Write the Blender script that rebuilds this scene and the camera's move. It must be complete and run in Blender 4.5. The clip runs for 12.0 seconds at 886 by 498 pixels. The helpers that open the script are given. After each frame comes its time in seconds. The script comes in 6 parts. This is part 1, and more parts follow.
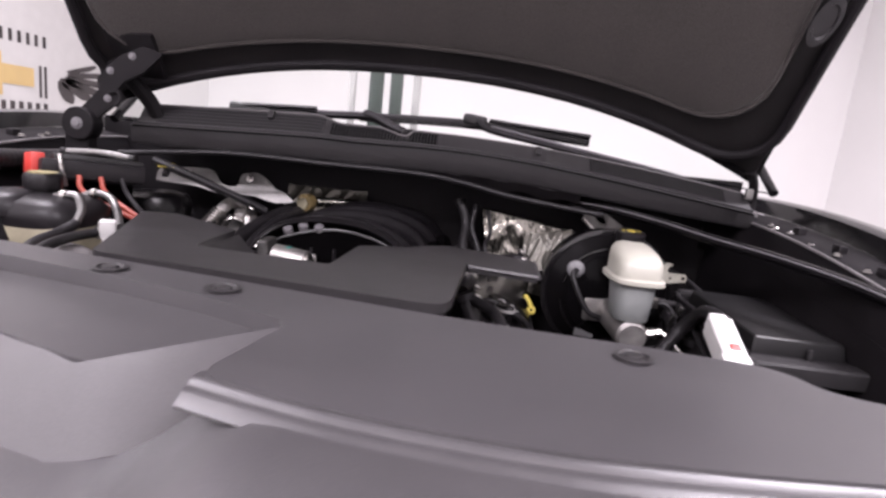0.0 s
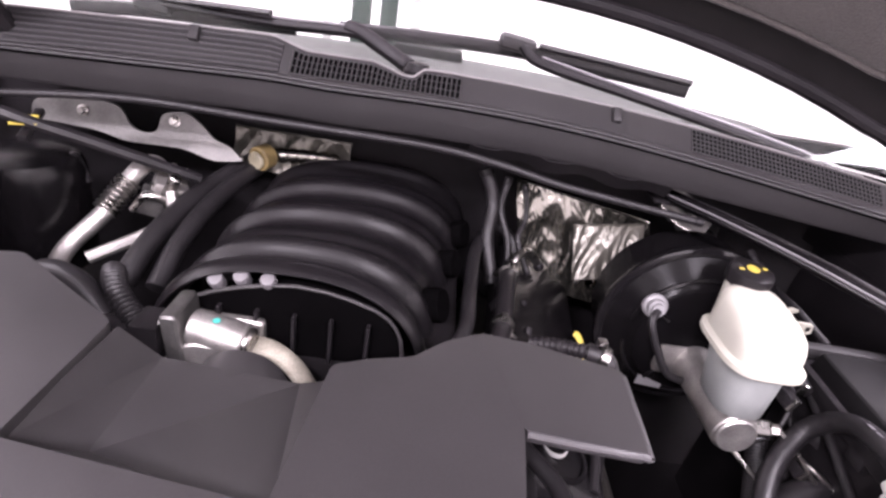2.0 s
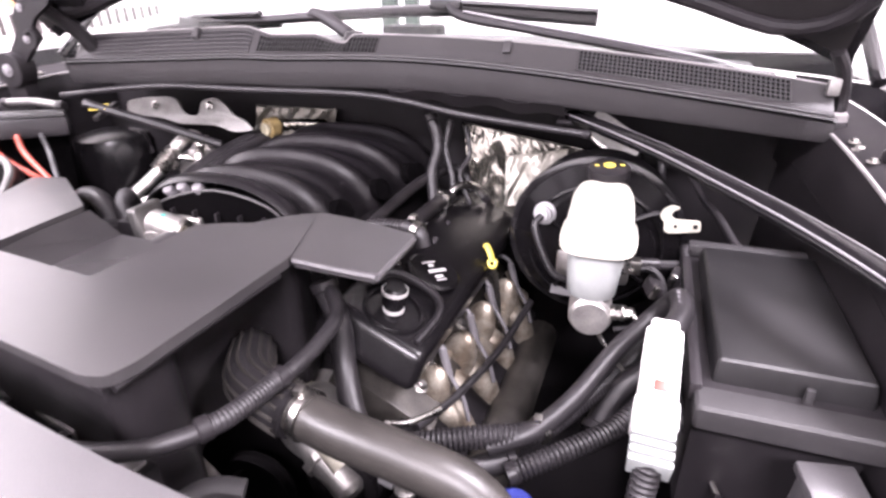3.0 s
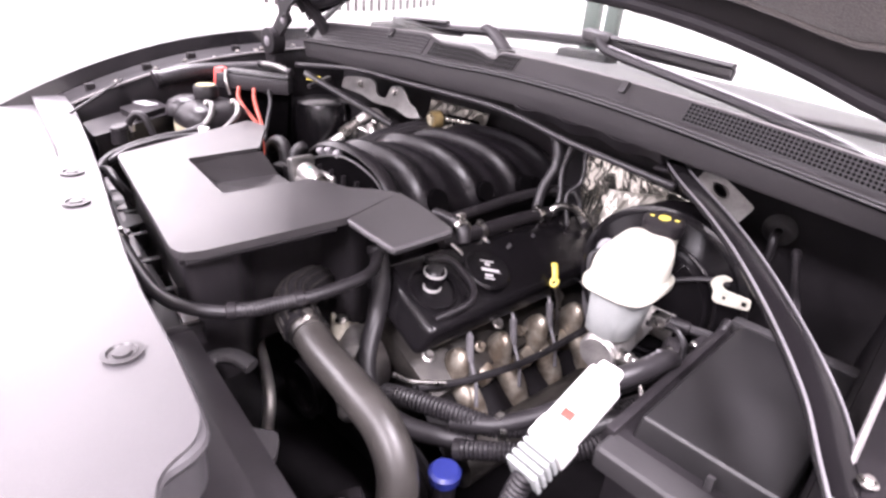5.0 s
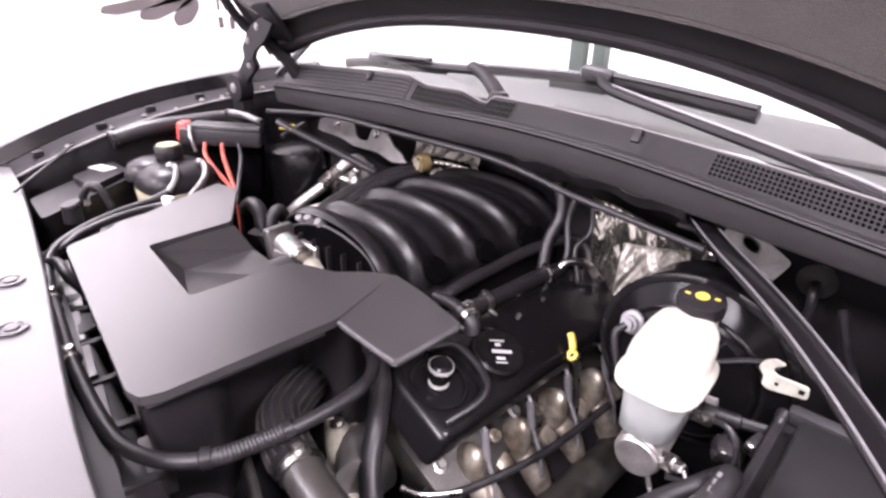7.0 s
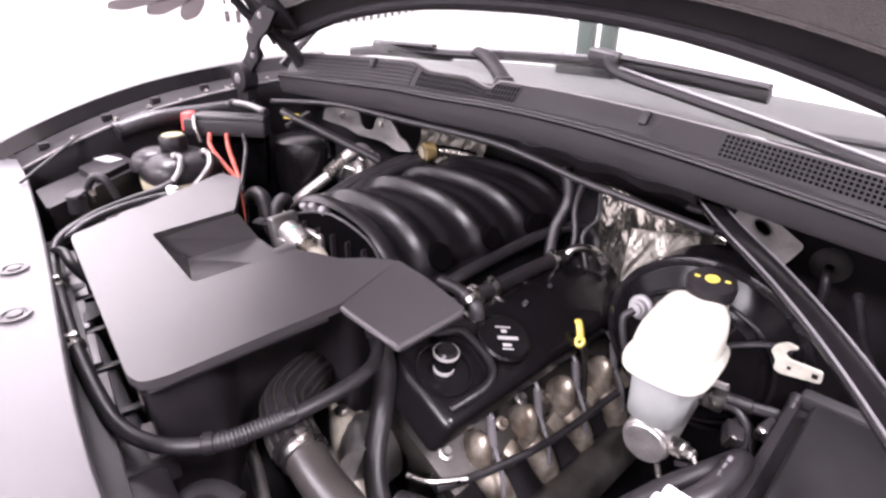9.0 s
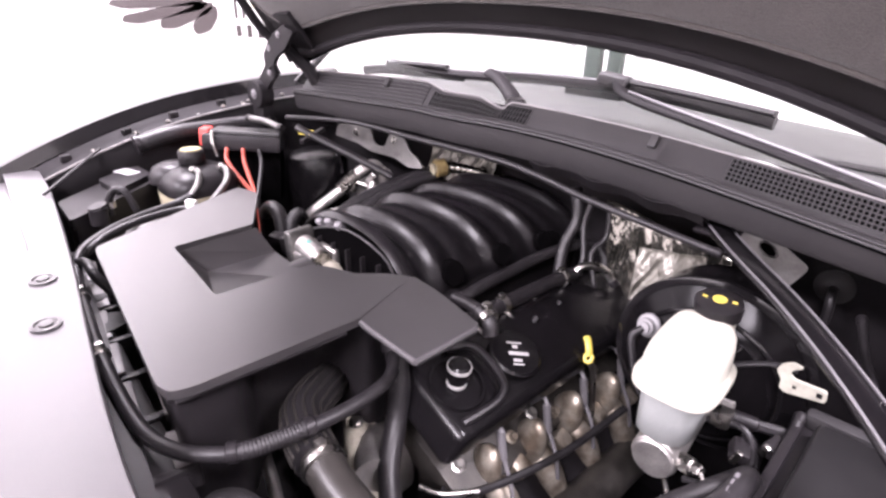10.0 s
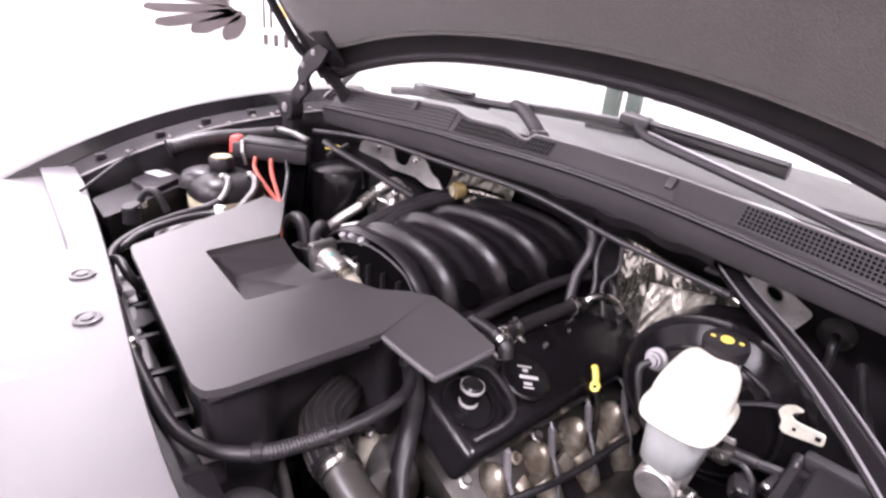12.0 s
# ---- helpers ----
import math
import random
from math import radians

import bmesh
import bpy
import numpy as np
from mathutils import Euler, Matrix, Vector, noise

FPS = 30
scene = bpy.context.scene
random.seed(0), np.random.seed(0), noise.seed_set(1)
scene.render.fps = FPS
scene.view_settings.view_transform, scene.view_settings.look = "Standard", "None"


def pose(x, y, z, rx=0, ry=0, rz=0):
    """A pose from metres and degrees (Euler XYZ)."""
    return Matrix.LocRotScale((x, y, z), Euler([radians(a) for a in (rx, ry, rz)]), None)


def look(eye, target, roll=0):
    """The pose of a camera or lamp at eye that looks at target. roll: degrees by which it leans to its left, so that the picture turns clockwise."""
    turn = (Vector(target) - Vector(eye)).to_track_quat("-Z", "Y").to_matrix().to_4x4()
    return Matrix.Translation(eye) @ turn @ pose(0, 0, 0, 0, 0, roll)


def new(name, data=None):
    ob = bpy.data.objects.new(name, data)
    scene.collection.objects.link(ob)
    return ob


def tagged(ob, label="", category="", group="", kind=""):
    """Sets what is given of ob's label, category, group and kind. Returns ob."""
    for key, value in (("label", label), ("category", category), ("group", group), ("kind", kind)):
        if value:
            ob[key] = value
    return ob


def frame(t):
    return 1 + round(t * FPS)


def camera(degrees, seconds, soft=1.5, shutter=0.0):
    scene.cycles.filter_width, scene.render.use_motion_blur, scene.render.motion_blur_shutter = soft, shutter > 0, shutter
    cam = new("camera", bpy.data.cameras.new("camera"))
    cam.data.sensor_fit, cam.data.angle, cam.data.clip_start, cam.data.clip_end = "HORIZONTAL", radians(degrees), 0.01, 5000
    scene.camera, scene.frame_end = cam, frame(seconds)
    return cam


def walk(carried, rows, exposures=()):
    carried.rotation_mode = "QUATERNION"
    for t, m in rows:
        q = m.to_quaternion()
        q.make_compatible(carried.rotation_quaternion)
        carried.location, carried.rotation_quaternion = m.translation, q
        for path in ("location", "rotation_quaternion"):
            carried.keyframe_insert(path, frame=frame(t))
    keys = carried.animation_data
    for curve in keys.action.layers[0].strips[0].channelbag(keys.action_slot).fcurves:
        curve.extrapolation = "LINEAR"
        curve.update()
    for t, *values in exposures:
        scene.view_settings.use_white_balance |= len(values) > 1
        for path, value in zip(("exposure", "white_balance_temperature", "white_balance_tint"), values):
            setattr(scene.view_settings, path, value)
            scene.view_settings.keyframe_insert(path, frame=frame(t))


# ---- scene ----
cam = camera(77.6, 12.0, soft=2.6, shutter=0.4)
PATH = [
    (0, (0.123, 0.028, 1.313), (0.092, 1.993, 0.945), 6.1),
    (0.3, (0.181, 0.058, 1.363), (0.058, 2.000, 0.898), 6.2),
    (0.5, (0.159, 0.125, 1.368), (-0.054, 2.080, 1.001), 9.2),
    (0.7, (0.161, 0.216, 1.388), (-0.110, 2.116, 0.783), 7.3),
    (1, (0.101, 0.363, 1.424), (0.080, 2.203, 0.640), 8.0),
    (1.5, (0.077, 0.482, 1.458), (0.224, 2.273, 0.581), 7.6),
    (2, (0.042, 0.474, 1.464), (0.125, 2.263, 0.574), 9.8),
    (2.5, (0.260, 0.383, 1.454), (0.133, 2.191, 0.609), -0.7),
    (3, (0.475, 0.343, 1.419), (-0.083, 2.053, 0.544), -1.2),
    (3.5, (0.523, 0.267, 1.427), (-0.170, 1.992, 0.688), -1.2),
    (3.7, (0.586, 0.230, 1.432), (-0.249, 1.882, 0.657), -1.8),
    (5.4, (0.738, 0.449, 1.484), (-0.531, 1.670, 0.534), 3.1),
    (5.5, (0.739, 0.461, 1.490), (-0.518, 1.674, 0.515), 1.5),
    (6, (0.676, 0.463, 1.518), (-0.555, 1.766, 0.631), 1.6),
    (6.5, (0.609, 0.447, 1.529), (-0.617, 1.759, 0.648), 2.7),
    (7, (0.612, 0.466, 1.521), (-0.573, 1.819, 0.647), 1.6),
    (7.2, (0.620, 0.470, 1.519), (-0.558, 1.831, 0.648), 1.5),
    (8.8, (0.610, 0.464, 1.506), (-0.583, 1.815, 0.638), 1.2),
    (9, (0.615, 0.473, 1.505), (-0.589, 1.798, 0.613), 0.7),
    (9.5, (0.616, 0.456, 1.509), (-0.607, 1.772, 0.629), 0.4),
    (10, (0.614, 0.448, 1.521), (-0.608, 1.781, 0.669), 1.4),
    (10.5, (0.611, 0.455, 1.519), (-0.590, 1.809, 0.667), 2.6),
    (11, (0.602, 0.445, 1.522), (-0.597, 1.809, 0.685), 4.1),
    (11.5, (0.601, 0.436, 1.527), (-0.616, 1.793, 0.704), 4.0),
    (12, (0.612, 0.407, 1.543), (-0.635, 1.750, 0.742), 5.3),
]
walk(cam, [(t, look(eye, target, roll)) for t, eye, target, roll in PATH],
     [(0.0, -1.66, 6200, 24), (0.5, -1.43, 6200, 26), (1.0, -1.03, 6200, 30), (1.5, -0.9, 6200, 30), (2.0, -0.66, 6200, 29), (2.5, -0.05, 6200, 27), (3.2, 0.15, 6200, 26), (3.7, 0.2, 6200, 26), (5.4, -0.25, 6200, 27), (6.0, -0.36, 6200, 27), (12.0, -0.4, 6200, 27)])

# ---- world, light ----
world = bpy.data.worlds.new("world")
scene.world = world
world.use_nodes = True
world.node_tree.nodes["Background"].inputs[0].default_value = (1.0, 0.98, 0.97, 1)
world.node_tree.nodes["Background"].inputs[1].default_value = 0.3


def area_lamp(name, where, aim, sx, sy, watts, colour=(1, 0.97, 0.95)):
    data = bpy.data.lights.new(name, "AREA")
    data.shape, data.size, data.size_y, data.energy, data.color = "RECTANGLE", sx, sy, watts, colour
    ob = new(name, data)
    ob.matrix_world = look(where, aim)
    return ob


LAMP_WATTS = 480.0
for lx, ly in ((-1.3, -1.6), (1.3, -1.6), (-1.3, 1.0), (1.9, 1.0)):
    area_lamp("ceiling_lamp", (lx, ly, 3.36), (lx, ly + 0.001, 0), 1.2, 0.5, LAMP_WATTS)


# ---- materials ----
def mat(name, colour, rough=0.5, metal=0.0, grain=0.0, grain_size=0.002, stain=0.15, stain_size=0.08, bump=0.0,
        specular=0.5, coat=0.0, transmission=0.0, sheen=0.0, anis=None, wear=None):
    """A surface: base colour with large stains and fine grain, roughness that wanders, and fine relief."""
    m = bpy.data.materials.new(name)
    m.use_nodes = True
    nt = m.node_tree
    b = nt.nodes["Principled BSDF"]
    b.inputs["Roughness"].default_value = rough
    b.inputs["Metallic"].default_value = metal
    b.inputs["Specular IOR Level"].default_value = specular
    b.inputs["Coat Weight"].default_value = coat
    b.inputs["Coat Roughness"].default_value = 0.08
    b.inputs["Transmission Weight"].default_value = transmission
    b.inputs["Sheen Weight"].default_value = sheen
    tc = nt.nodes.new("ShaderNodeTexCoord")
    big = nt.nodes.new("ShaderNodeTexNoise")
    big.inputs["Scale"].default_value = 1.0 / stain_size
    big.inputs["Detail"].default_value = 5
    fine = nt.nodes.new("ShaderNodeTexNoise")
    fine.inputs["Scale"].default_value = 1.0 / grain_size
    fine.inputs["Detail"].default_value = 3
    for n in (big, fine):
        nt.links.new(tc.outputs["Object"], n.inputs["Vector"])
    ramp = nt.nodes.new("ShaderNodeValToRGB")
    c = Vector(colour)
    other = Vector(wear) if wear else c * (1 - stain)
    ramp.color_ramp.elements[0].position, ramp.color_ramp.elements[1].position = 0.36, 0.64
    ramp.color_ramp.elements[0].color = (*other, 1)
    ramp.color_ramp.elements[1].color = (*c, 1)
    nt.links.new(big.outputs["Fac"], ramp.inputs["Fac"])
    mix = nt.nodes.new("ShaderNodeMix")
    mix.data_type, mix.blend_type = "RGBA", "MULTIPLY"
    mix.inputs["Factor"].default_value = grain
    nt.links.new(ramp.outputs["Color"], mix.inputs["A"])
    gr = nt.nodes.new("ShaderNodeMapRange")
    gr.inputs["From Min"].default_value, gr.inputs["From Max"].default_value = 0.3, 0.7
    gr.inputs["To Min"].default_value, gr.inputs["To Max"].default_value = 0.2, 1.2
    nt.links.new(fine.outputs["Fac"], gr.inputs["Value"])
    nt.links.new(gr.outputs["Result"], mix.inputs["B"])
    nt.links.new(mix.outputs["Result"], b.inputs["Base Color"])
    rr = nt.nodes.new("ShaderNodeMapRange")
    rr.inputs["To Min"].default_value, rr.inputs["To Max"].default_value = rough * 0.8, min(1, rough * 1.2)
    nt.links.new(big.outputs["Fac"], rr.inputs["Value"])
    nt.links.new(rr.outputs["Result"], b.inputs["Roughness"])
    if bump:
        bp = nt.nodes.new("ShaderNodeBump")
        bp.inputs["Strength"].default_value = bump
        bp.inputs["Distance"].default_value = grain_size
        nt.links.new(fine.outputs["Fac"], bp.inputs["Height"])
        nt.links.new(bp.outputs["Normal"], b.inputs["Normal"])
    return m


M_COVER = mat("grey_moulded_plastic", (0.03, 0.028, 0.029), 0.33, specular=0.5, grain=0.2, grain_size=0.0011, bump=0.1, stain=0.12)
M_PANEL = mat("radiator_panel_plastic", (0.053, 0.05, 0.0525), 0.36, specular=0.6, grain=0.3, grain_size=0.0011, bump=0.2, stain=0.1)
M_BLACK = mat("black_plastic", (0.0135, 0.012, 0.0132), 0.36, grain=0.2, grain_size=0.0012, bump=0.12, stain=0.25, specular=0.17)
M_MANIFOLD = mat("black_nylon", (0.0065, 0.0057, 0.0065), 0.3, grain=0.2, grain_size=0.0012, bump=0.06, stain=0.1, stain_size=0.15, specular=0.2)
M_VALVE = mat("black_valve_cover", (0.0048, 0.0042, 0.0048), 0.24, grain=0.2, grain_size=0.0012, bump=0.08, stain=0.15, stain_size=0.1, specular=0.2)
M_RUBBER = mat("black_rubber", (0.015, 0.0135, 0.0148), 0.42, grain=0.3, grain_size=0.0015, bump=0.2, stain=0.3, stain_size=0.04, specular=0.28)
M_COWL = mat("cowl_plastic", (0.0215, 0.02, 0.021), 0.55, specular=0.3, grain=0.3, grain_size=0.0012, bump=0.3, stain=0.12)
M_DARK = mat("dark_painted_steel", (0.0095, 0.0082, 0.0092), 0.6, stain=0.4, grain=0.2, specular=0.1)
M_GLOSS = mat("black_paint", (0.007, 0.0063, 0.007), 0.16, coat=0.2, stain=0.2, specular=0.35)
M_ALU = mat("cast_aluminium", (0.5, 0.48, 0.46), 0.45, metal=0.9, grain=0.3, grain_size=0.0015, bump=0.25, stain=0.3, stain_size=0.03)
M_CAST = mat("yellowed_cast_aluminium", (0.42, 0.39, 0.32), 0.5, metal=0.15, grain=0.35, grain_size=0.002, bump=0.25, stain=0.35, stain_size=0.025)
M_STEEL = mat("zinc_steel", (0.42, 0.405, 0.385), 0.28, metal=1.0, stain=0.3, stain_size=0.02)
M_FOIL = mat("heat_foil", (0.2, 0.19, 0.168), 0.22, metal=0.95, grain=0.1, grain_size=0.01, stain=0.25, stain_size=0.06)
M_SHIELD = mat("worn_heat_shield", (0.5, 0.455, 0.38), 0.44, metal=0.75, grain=0.35, grain_size=0.002, bump=0.2, wear=(0.21, 0.17, 0.13), stain_size=0.03)
M_WHITE = mat("white_plastic", (0.55, 0.54, 0.525), 0.4, stain=0.05, grain=0.05)
M_TANK = mat("ivory_translucent_plastic", (0.41, 0.4, 0.345), 0.35, stain=0.06, grain=0.04)
M_TANK2 = mat("milky_plastic", (0.235, 0.245, 0.24), 0.4, stain=0.15, grain=0.08)
M_YELLOW = mat("yellow_plastic", (0.5, 0.4, 0.07), 0.4, stain=0.15)
M_RED = mat("red_plastic", (0.45, 0.035, 0.025), 0.42, stain=0.15)
M_WIRE = mat("red_cable", (0.3, 0.05, 0.03), 0.45, stain=0.25)
M_LINER = mat("hood_felt", (0.036, 0.0305, 0.028), 0.9, grain=0.5, grain_size=0.0025, bump=0.6, stain=0.15, specular=0.2, sheen=0.2)
M_BEIGE = mat("stained_translucent_plastic", (0.3, 0.27, 0.19), 0.4, stain=0.35, stain_size=0.04)
M_AMBER = mat("amber_plastic", (0.2, 0.145, 0.06), 0.45, stain=0.3, stain_size=0.01)
M_LABEL = mat("pale_label", (0.36, 0.35, 0.34), 0.5, stain=0.2)
M_GREY = mat("grey_label", (0.19, 0.185, 0.19), 0.5)
M_IRON = mat("stained_cast_metal", (0.05, 0.045, 0.04), 0.5, metal=0.4, grain=0.4, grain_size=0.003, bump=0.3, stain=0.5, stain_size=0.03)
M_REFLECTION = mat("dark_reflection", (0.005, 0.0045, 0.005), 0.6, specular=0.2)
M_CLIP = mat("cream_plastic", (0.4, 0.39, 0.33), 0.45, stain=0.25, stain_size=0.01)
M_BRIGHT = mat("bare_sheet_metal", (0.17, 0.165, 0.16), 0.42, metal=0.8, grain=0.2, grain_size=0.004, stain=0.3, stain_size=0.04)
M_DRUM = mat("black_lacquer", (0.0045, 0.004, 0.0045), 0.2, stain=0.2, specular=0.06)
M_PAD = mat("foil_pad", (0.09, 0.085, 0.072), 0.3, metal=0.6, grain=0.15, grain_size=0.004, stain=0.3, stain_size=0.03)
M_HOSE = mat("radiator_hose_rubber", (0.026, 0.0235, 0.0215), 0.4, grain=0.25, grain_size=0.0015, bump=0.15, stain=0.3, stain_size=0.05, specular=0.32)
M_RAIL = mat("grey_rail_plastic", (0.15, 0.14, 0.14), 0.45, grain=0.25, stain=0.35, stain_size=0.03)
M_CAPTOP = mat("pale_yellow_print", (0.24, 0.21, 0.1), 0.45, stain=0.4, stain_size=0.008)
# matt near-black: shade inside holes and grooves put into the colour
M_SHADE = mat("painted_shade", (0.002, 0.0018, 0.002), 0.8, specular=0.0)
M_LID = mat("fuse_lid_plastic", (0.009, 0.0084, 0.009), 0.4, grain=0.3, grain_size=0.0012, bump=0.3, stain=0.3, specular=0.42)
M_BOOT = mat("grey_wire_sleeve", (0.1, 0.095, 0.1), 0.4)
M_UNDER = mat("hood_inner_paint", (0.009, 0.0078, 0.008), 0.5, stain=0.3, grain=0.2, specular=0.25)
M_DAB = mat("teal_paint", (0.05, 0.35, 0.3), 0.4)
M_BLUE = mat("blue_plastic", (0.012, 0.018, 0.12), 0.4)
M_WALL = mat("white_wall_paint", (0.82, 0.81, 0.8), 0.7, stain=0.03, stain_size=0.8, grain=0.05, grain_size=0.01)
M_FLOOR = mat("pale_floor_tile", (0.68, 0.66, 0.65), 0.3, stain=0.08, stain_size=0.5)
M_GREEN = mat("grey_green_paint", (0.022, 0.033, 0.027), 0.5, stain=0.1, stain_size=0.2)
M_GOLD = mat("gold_print", (0.6, 0.43, 0.18), 0.5, stain=0.1, stain_size=0.2)
M_ORANGE = mat("orange_print", (0.5, 0.27, 0.13), 0.5, stain=0.1, stain_size=0.2)
M_PRINT = mat("dark_print", (0.035, 0.028, 0.028), 0.5, stain=0.15, stain_size=0.2)
M_DASH = mat("grey_dash", (0.022, 0.0215, 0.021), 0.6, stain=0.1)
M_INK = mat("white_ink", (0.38, 0.37, 0.37), 0.5)

M_GLASS = bpy.data.materials.new("windscreen_glass")
M_GLASS.use_nodes = True
_g = M_GLASS.node_tree.nodes["Principled BSDF"]
_g.inputs["Base Color"].default_value = (0.93, 0.96, 0.94, 1)
_g.inputs["Transmission Weight"].default_value = 1.0
_g.inputs["Roughness"].default_value = 0.02
_g.inputs["IOR"].default_value = 1.18


# ---- mesh helpers ----
def smooth(bm, angle=35):
    lim = radians(angle)
    for f in bm.faces:
        f.smooth = True
    for e in bm.edges:
        if len(e.link_faces) == 2 and e.calc_face_angle(0) > lim:
            e.smooth = False


def part(name, bm, material, parent=None, label="", angle=35):
    """Links a bmesh as one mesh object, under a thing or a part."""
    bmesh.ops.recalc_face_normals(bm, faces=bm.faces[:])
    smooth(bm, angle)
    me = bpy.data.meshes.new(name)
    bm.to_mesh(me)
    bm.free()
    me.materials.append(material)
    ob = new(name, me)
    if parent:
        ob.parent = parent
        ob.matrix_parent_inverse = Matrix.Translation(-parent.location)
    if label:
        tagged(ob, label)
    return ob


def thing(name, where, label, category, group="", kind=""):
    ob = new(name)
    ob.empty_display_size = 0.05
    ob.matrix_world = Matrix.Translation(where)
    return tagged(ob, label, category, group, kind)


def shift(t, by):
    """Moves a whole thing with its parts."""
    t.location = t.location + Vector(by)
    for ob in t.children:
        ob.matrix_parent_inverse = Matrix.Translation(-t.location) @ Matrix.Translation(by)


def bevel(bm, width, seg=2, angle=30):
    lim = radians(angle)
    edges = [e for e in bm.edges if len(e.link_faces) == 2 and e.calc_face_angle(0) > lim]
    if width > 0 and edges:
        bmesh.ops.bevel(bm, geom=edges, offset=width, segments=seg, affect="EDGES", profile=0.6, clamp_overlap=True)


def box(size, m=None, r=0.004, seg=2, bm=None, taper=1.0):
    """A box with rounded edges; taper narrows its top."""
    b = bmesh.new()
    bmesh.ops.create_cube(b, size=1.0)
    for v in b.verts:
        k = taper if v.co.z > 0 else 1.0
        v.co = Vector((v.co.x * size[0] * k, v.co.y * size[1] * k, v.co.z * size[2]))
    bevel(b, r, seg)
    if m is not None:
        b.transform(m)
    return join(bm, b)


def join(bm, other):
    if bm is None:
        return other
    me = bpy.data.meshes.new("tmp")
    other.to_mesh(me)
    other.free()
    bm.from_mesh(me)
    bpy.data.meshes.remove(me)
    return bm


def prism(points, z0, z1, r=0.004, seg=2, corner=0.0, bm=None, m=None, inset=0.0):
    """An upright prism over an outline, with rounded corners and edges; inset draws the top in."""
    pts = [Vector((p[0], p[1], 0)) for p in points]
    if corner:
        out = []
        n = len(pts)
        for i in range(n):
            a, p, c = pts[i - 1], pts[i], pts[(i + 1) % n]
            da, dc = (a - p), (c - p)
            k = min(corner, 0.45 * da.length, 0.45 * dc.length)
            s, e = p + da.normalized() * k, p + dc.normalized() * k
            for j in range(5):
                u = j / 4
                out.append(s * (1 - u) ** 2 + p * 2 * u * (1 - u) + e * u * u)
        pts = out
    b = bmesh.new()
    mid = sum(pts, Vector()) / len(pts)
    low = [b.verts.new((p.x, p.y, z0)) for p in pts]
    top = []
    for p in pts:
        q = p + (mid - p).normalized() * inset
        top.append(b.verts.new((q.x, q.y, z1)))
    b.faces.new(low[::-1])
    b.faces.new(top)
    for i in range(len(pts)):
        j = (i + 1) % len(pts)
        b.faces.new((low[i], low[j], top[j], top[i]))
    bmesh.ops.recalc_face_normals(b, faces=b.faces[:])
    if r:
        edges = [e for e in b.edges if all(v in top for v in e.verts)]
        edges = [e for e in b.edges if e.verts[0].co.z == z1 and e.verts[1].co.z == z1]
        bmesh.ops.bevel(b, geom=edges, offset=r, segments=seg, affect="EDGES", profile=0.6, clamp_overlap=True)
    if m is not None:
        b.transform(m)
    return join(bm, b)


def curve_points(points, steps=8):
    """A smooth line through the points (Catmull-Rom)."""
    p = [Vector(q) for q in points]
    if len(p) < 3:
        return p
    p = [2 * p[0] - p[1]] + p + [2 * p[-1] - p[-2]]
    out = []
    for i in range(1, len(p) - 2):
        a, b, c, d = p[i - 1], p[i], p[i + 1], p[i + 2]
        for s in range(steps):
            t = s / steps
            out.append(0.5 * (2 * b + (c - a) * t + (2 * a - 5 * b + 4 * c - d) * t * t + (3 * b - a - 3 * c + d) * t ** 3))
    out.append(p[-2])
    return out


def tube(points, r, seg=10, steps=8, ribs=0.0, pitch=0.008, bm=None, flat=1.0):
    """A hose or wire along a smooth line; ribs gives it rings of that height, flat squashes it."""
    line = curve_points(points, steps)
    if ribs:
        fine, far = [line[0]], 0.0
        total = sum((b - a).length for a, b in zip(line, line[1:]))
        n = max(4, int(total / pitch * 4))
        cum = [0.0]
        for a, b in zip(line, line[1:]):
            cum.append(cum[-1] + (b - a).length)
        fine = []
        k = 0
        for i in range(n + 1):
            d = total * i / n
            while k < len(line) - 2 and cum[k + 1] < d:
                k += 1
            u = (d - cum[k]) / max(1e-6, cum[k + 1] - cum[k])
            fine.append(line[k].lerp(line[k + 1], u))
        line = fine
    b = bmesh.new()
    rings = []
    up = Vector((0, 0, 1))
    side = None
    for i, p in enumerate(line):
        ahead = (line[min(i + 1, len(line) - 1)] - line[max(i - 1, 0)]).normalized()
        if side is None:
            side = ahead.cross(up if abs(ahead.z) < 0.9 else Vector((1, 0, 0))).normalized()
        side = (side - ahead * side.dot(ahead)).normalized()
        other = side.cross(ahead)
        rad = r + (ribs * (1, 0.4, -1, 0.4)[i % 4] if ribs else 0)
        rings.append([b.verts.new(p + side * rad * math.cos(2 * math.pi * k / seg) + other * rad * flat * math.sin(2 * math.pi * k / seg)) for k in range(seg)])
    for a, c in zip(rings, rings[1:]):
        for k in range(seg):
            b.faces.new((a[k], a[(k + 1) % seg], c[(k + 1) % seg], c[k]))
    b.faces.new(rings[0][::-1])
    b.faces.new(rings[-1])
    return join(bm, b)


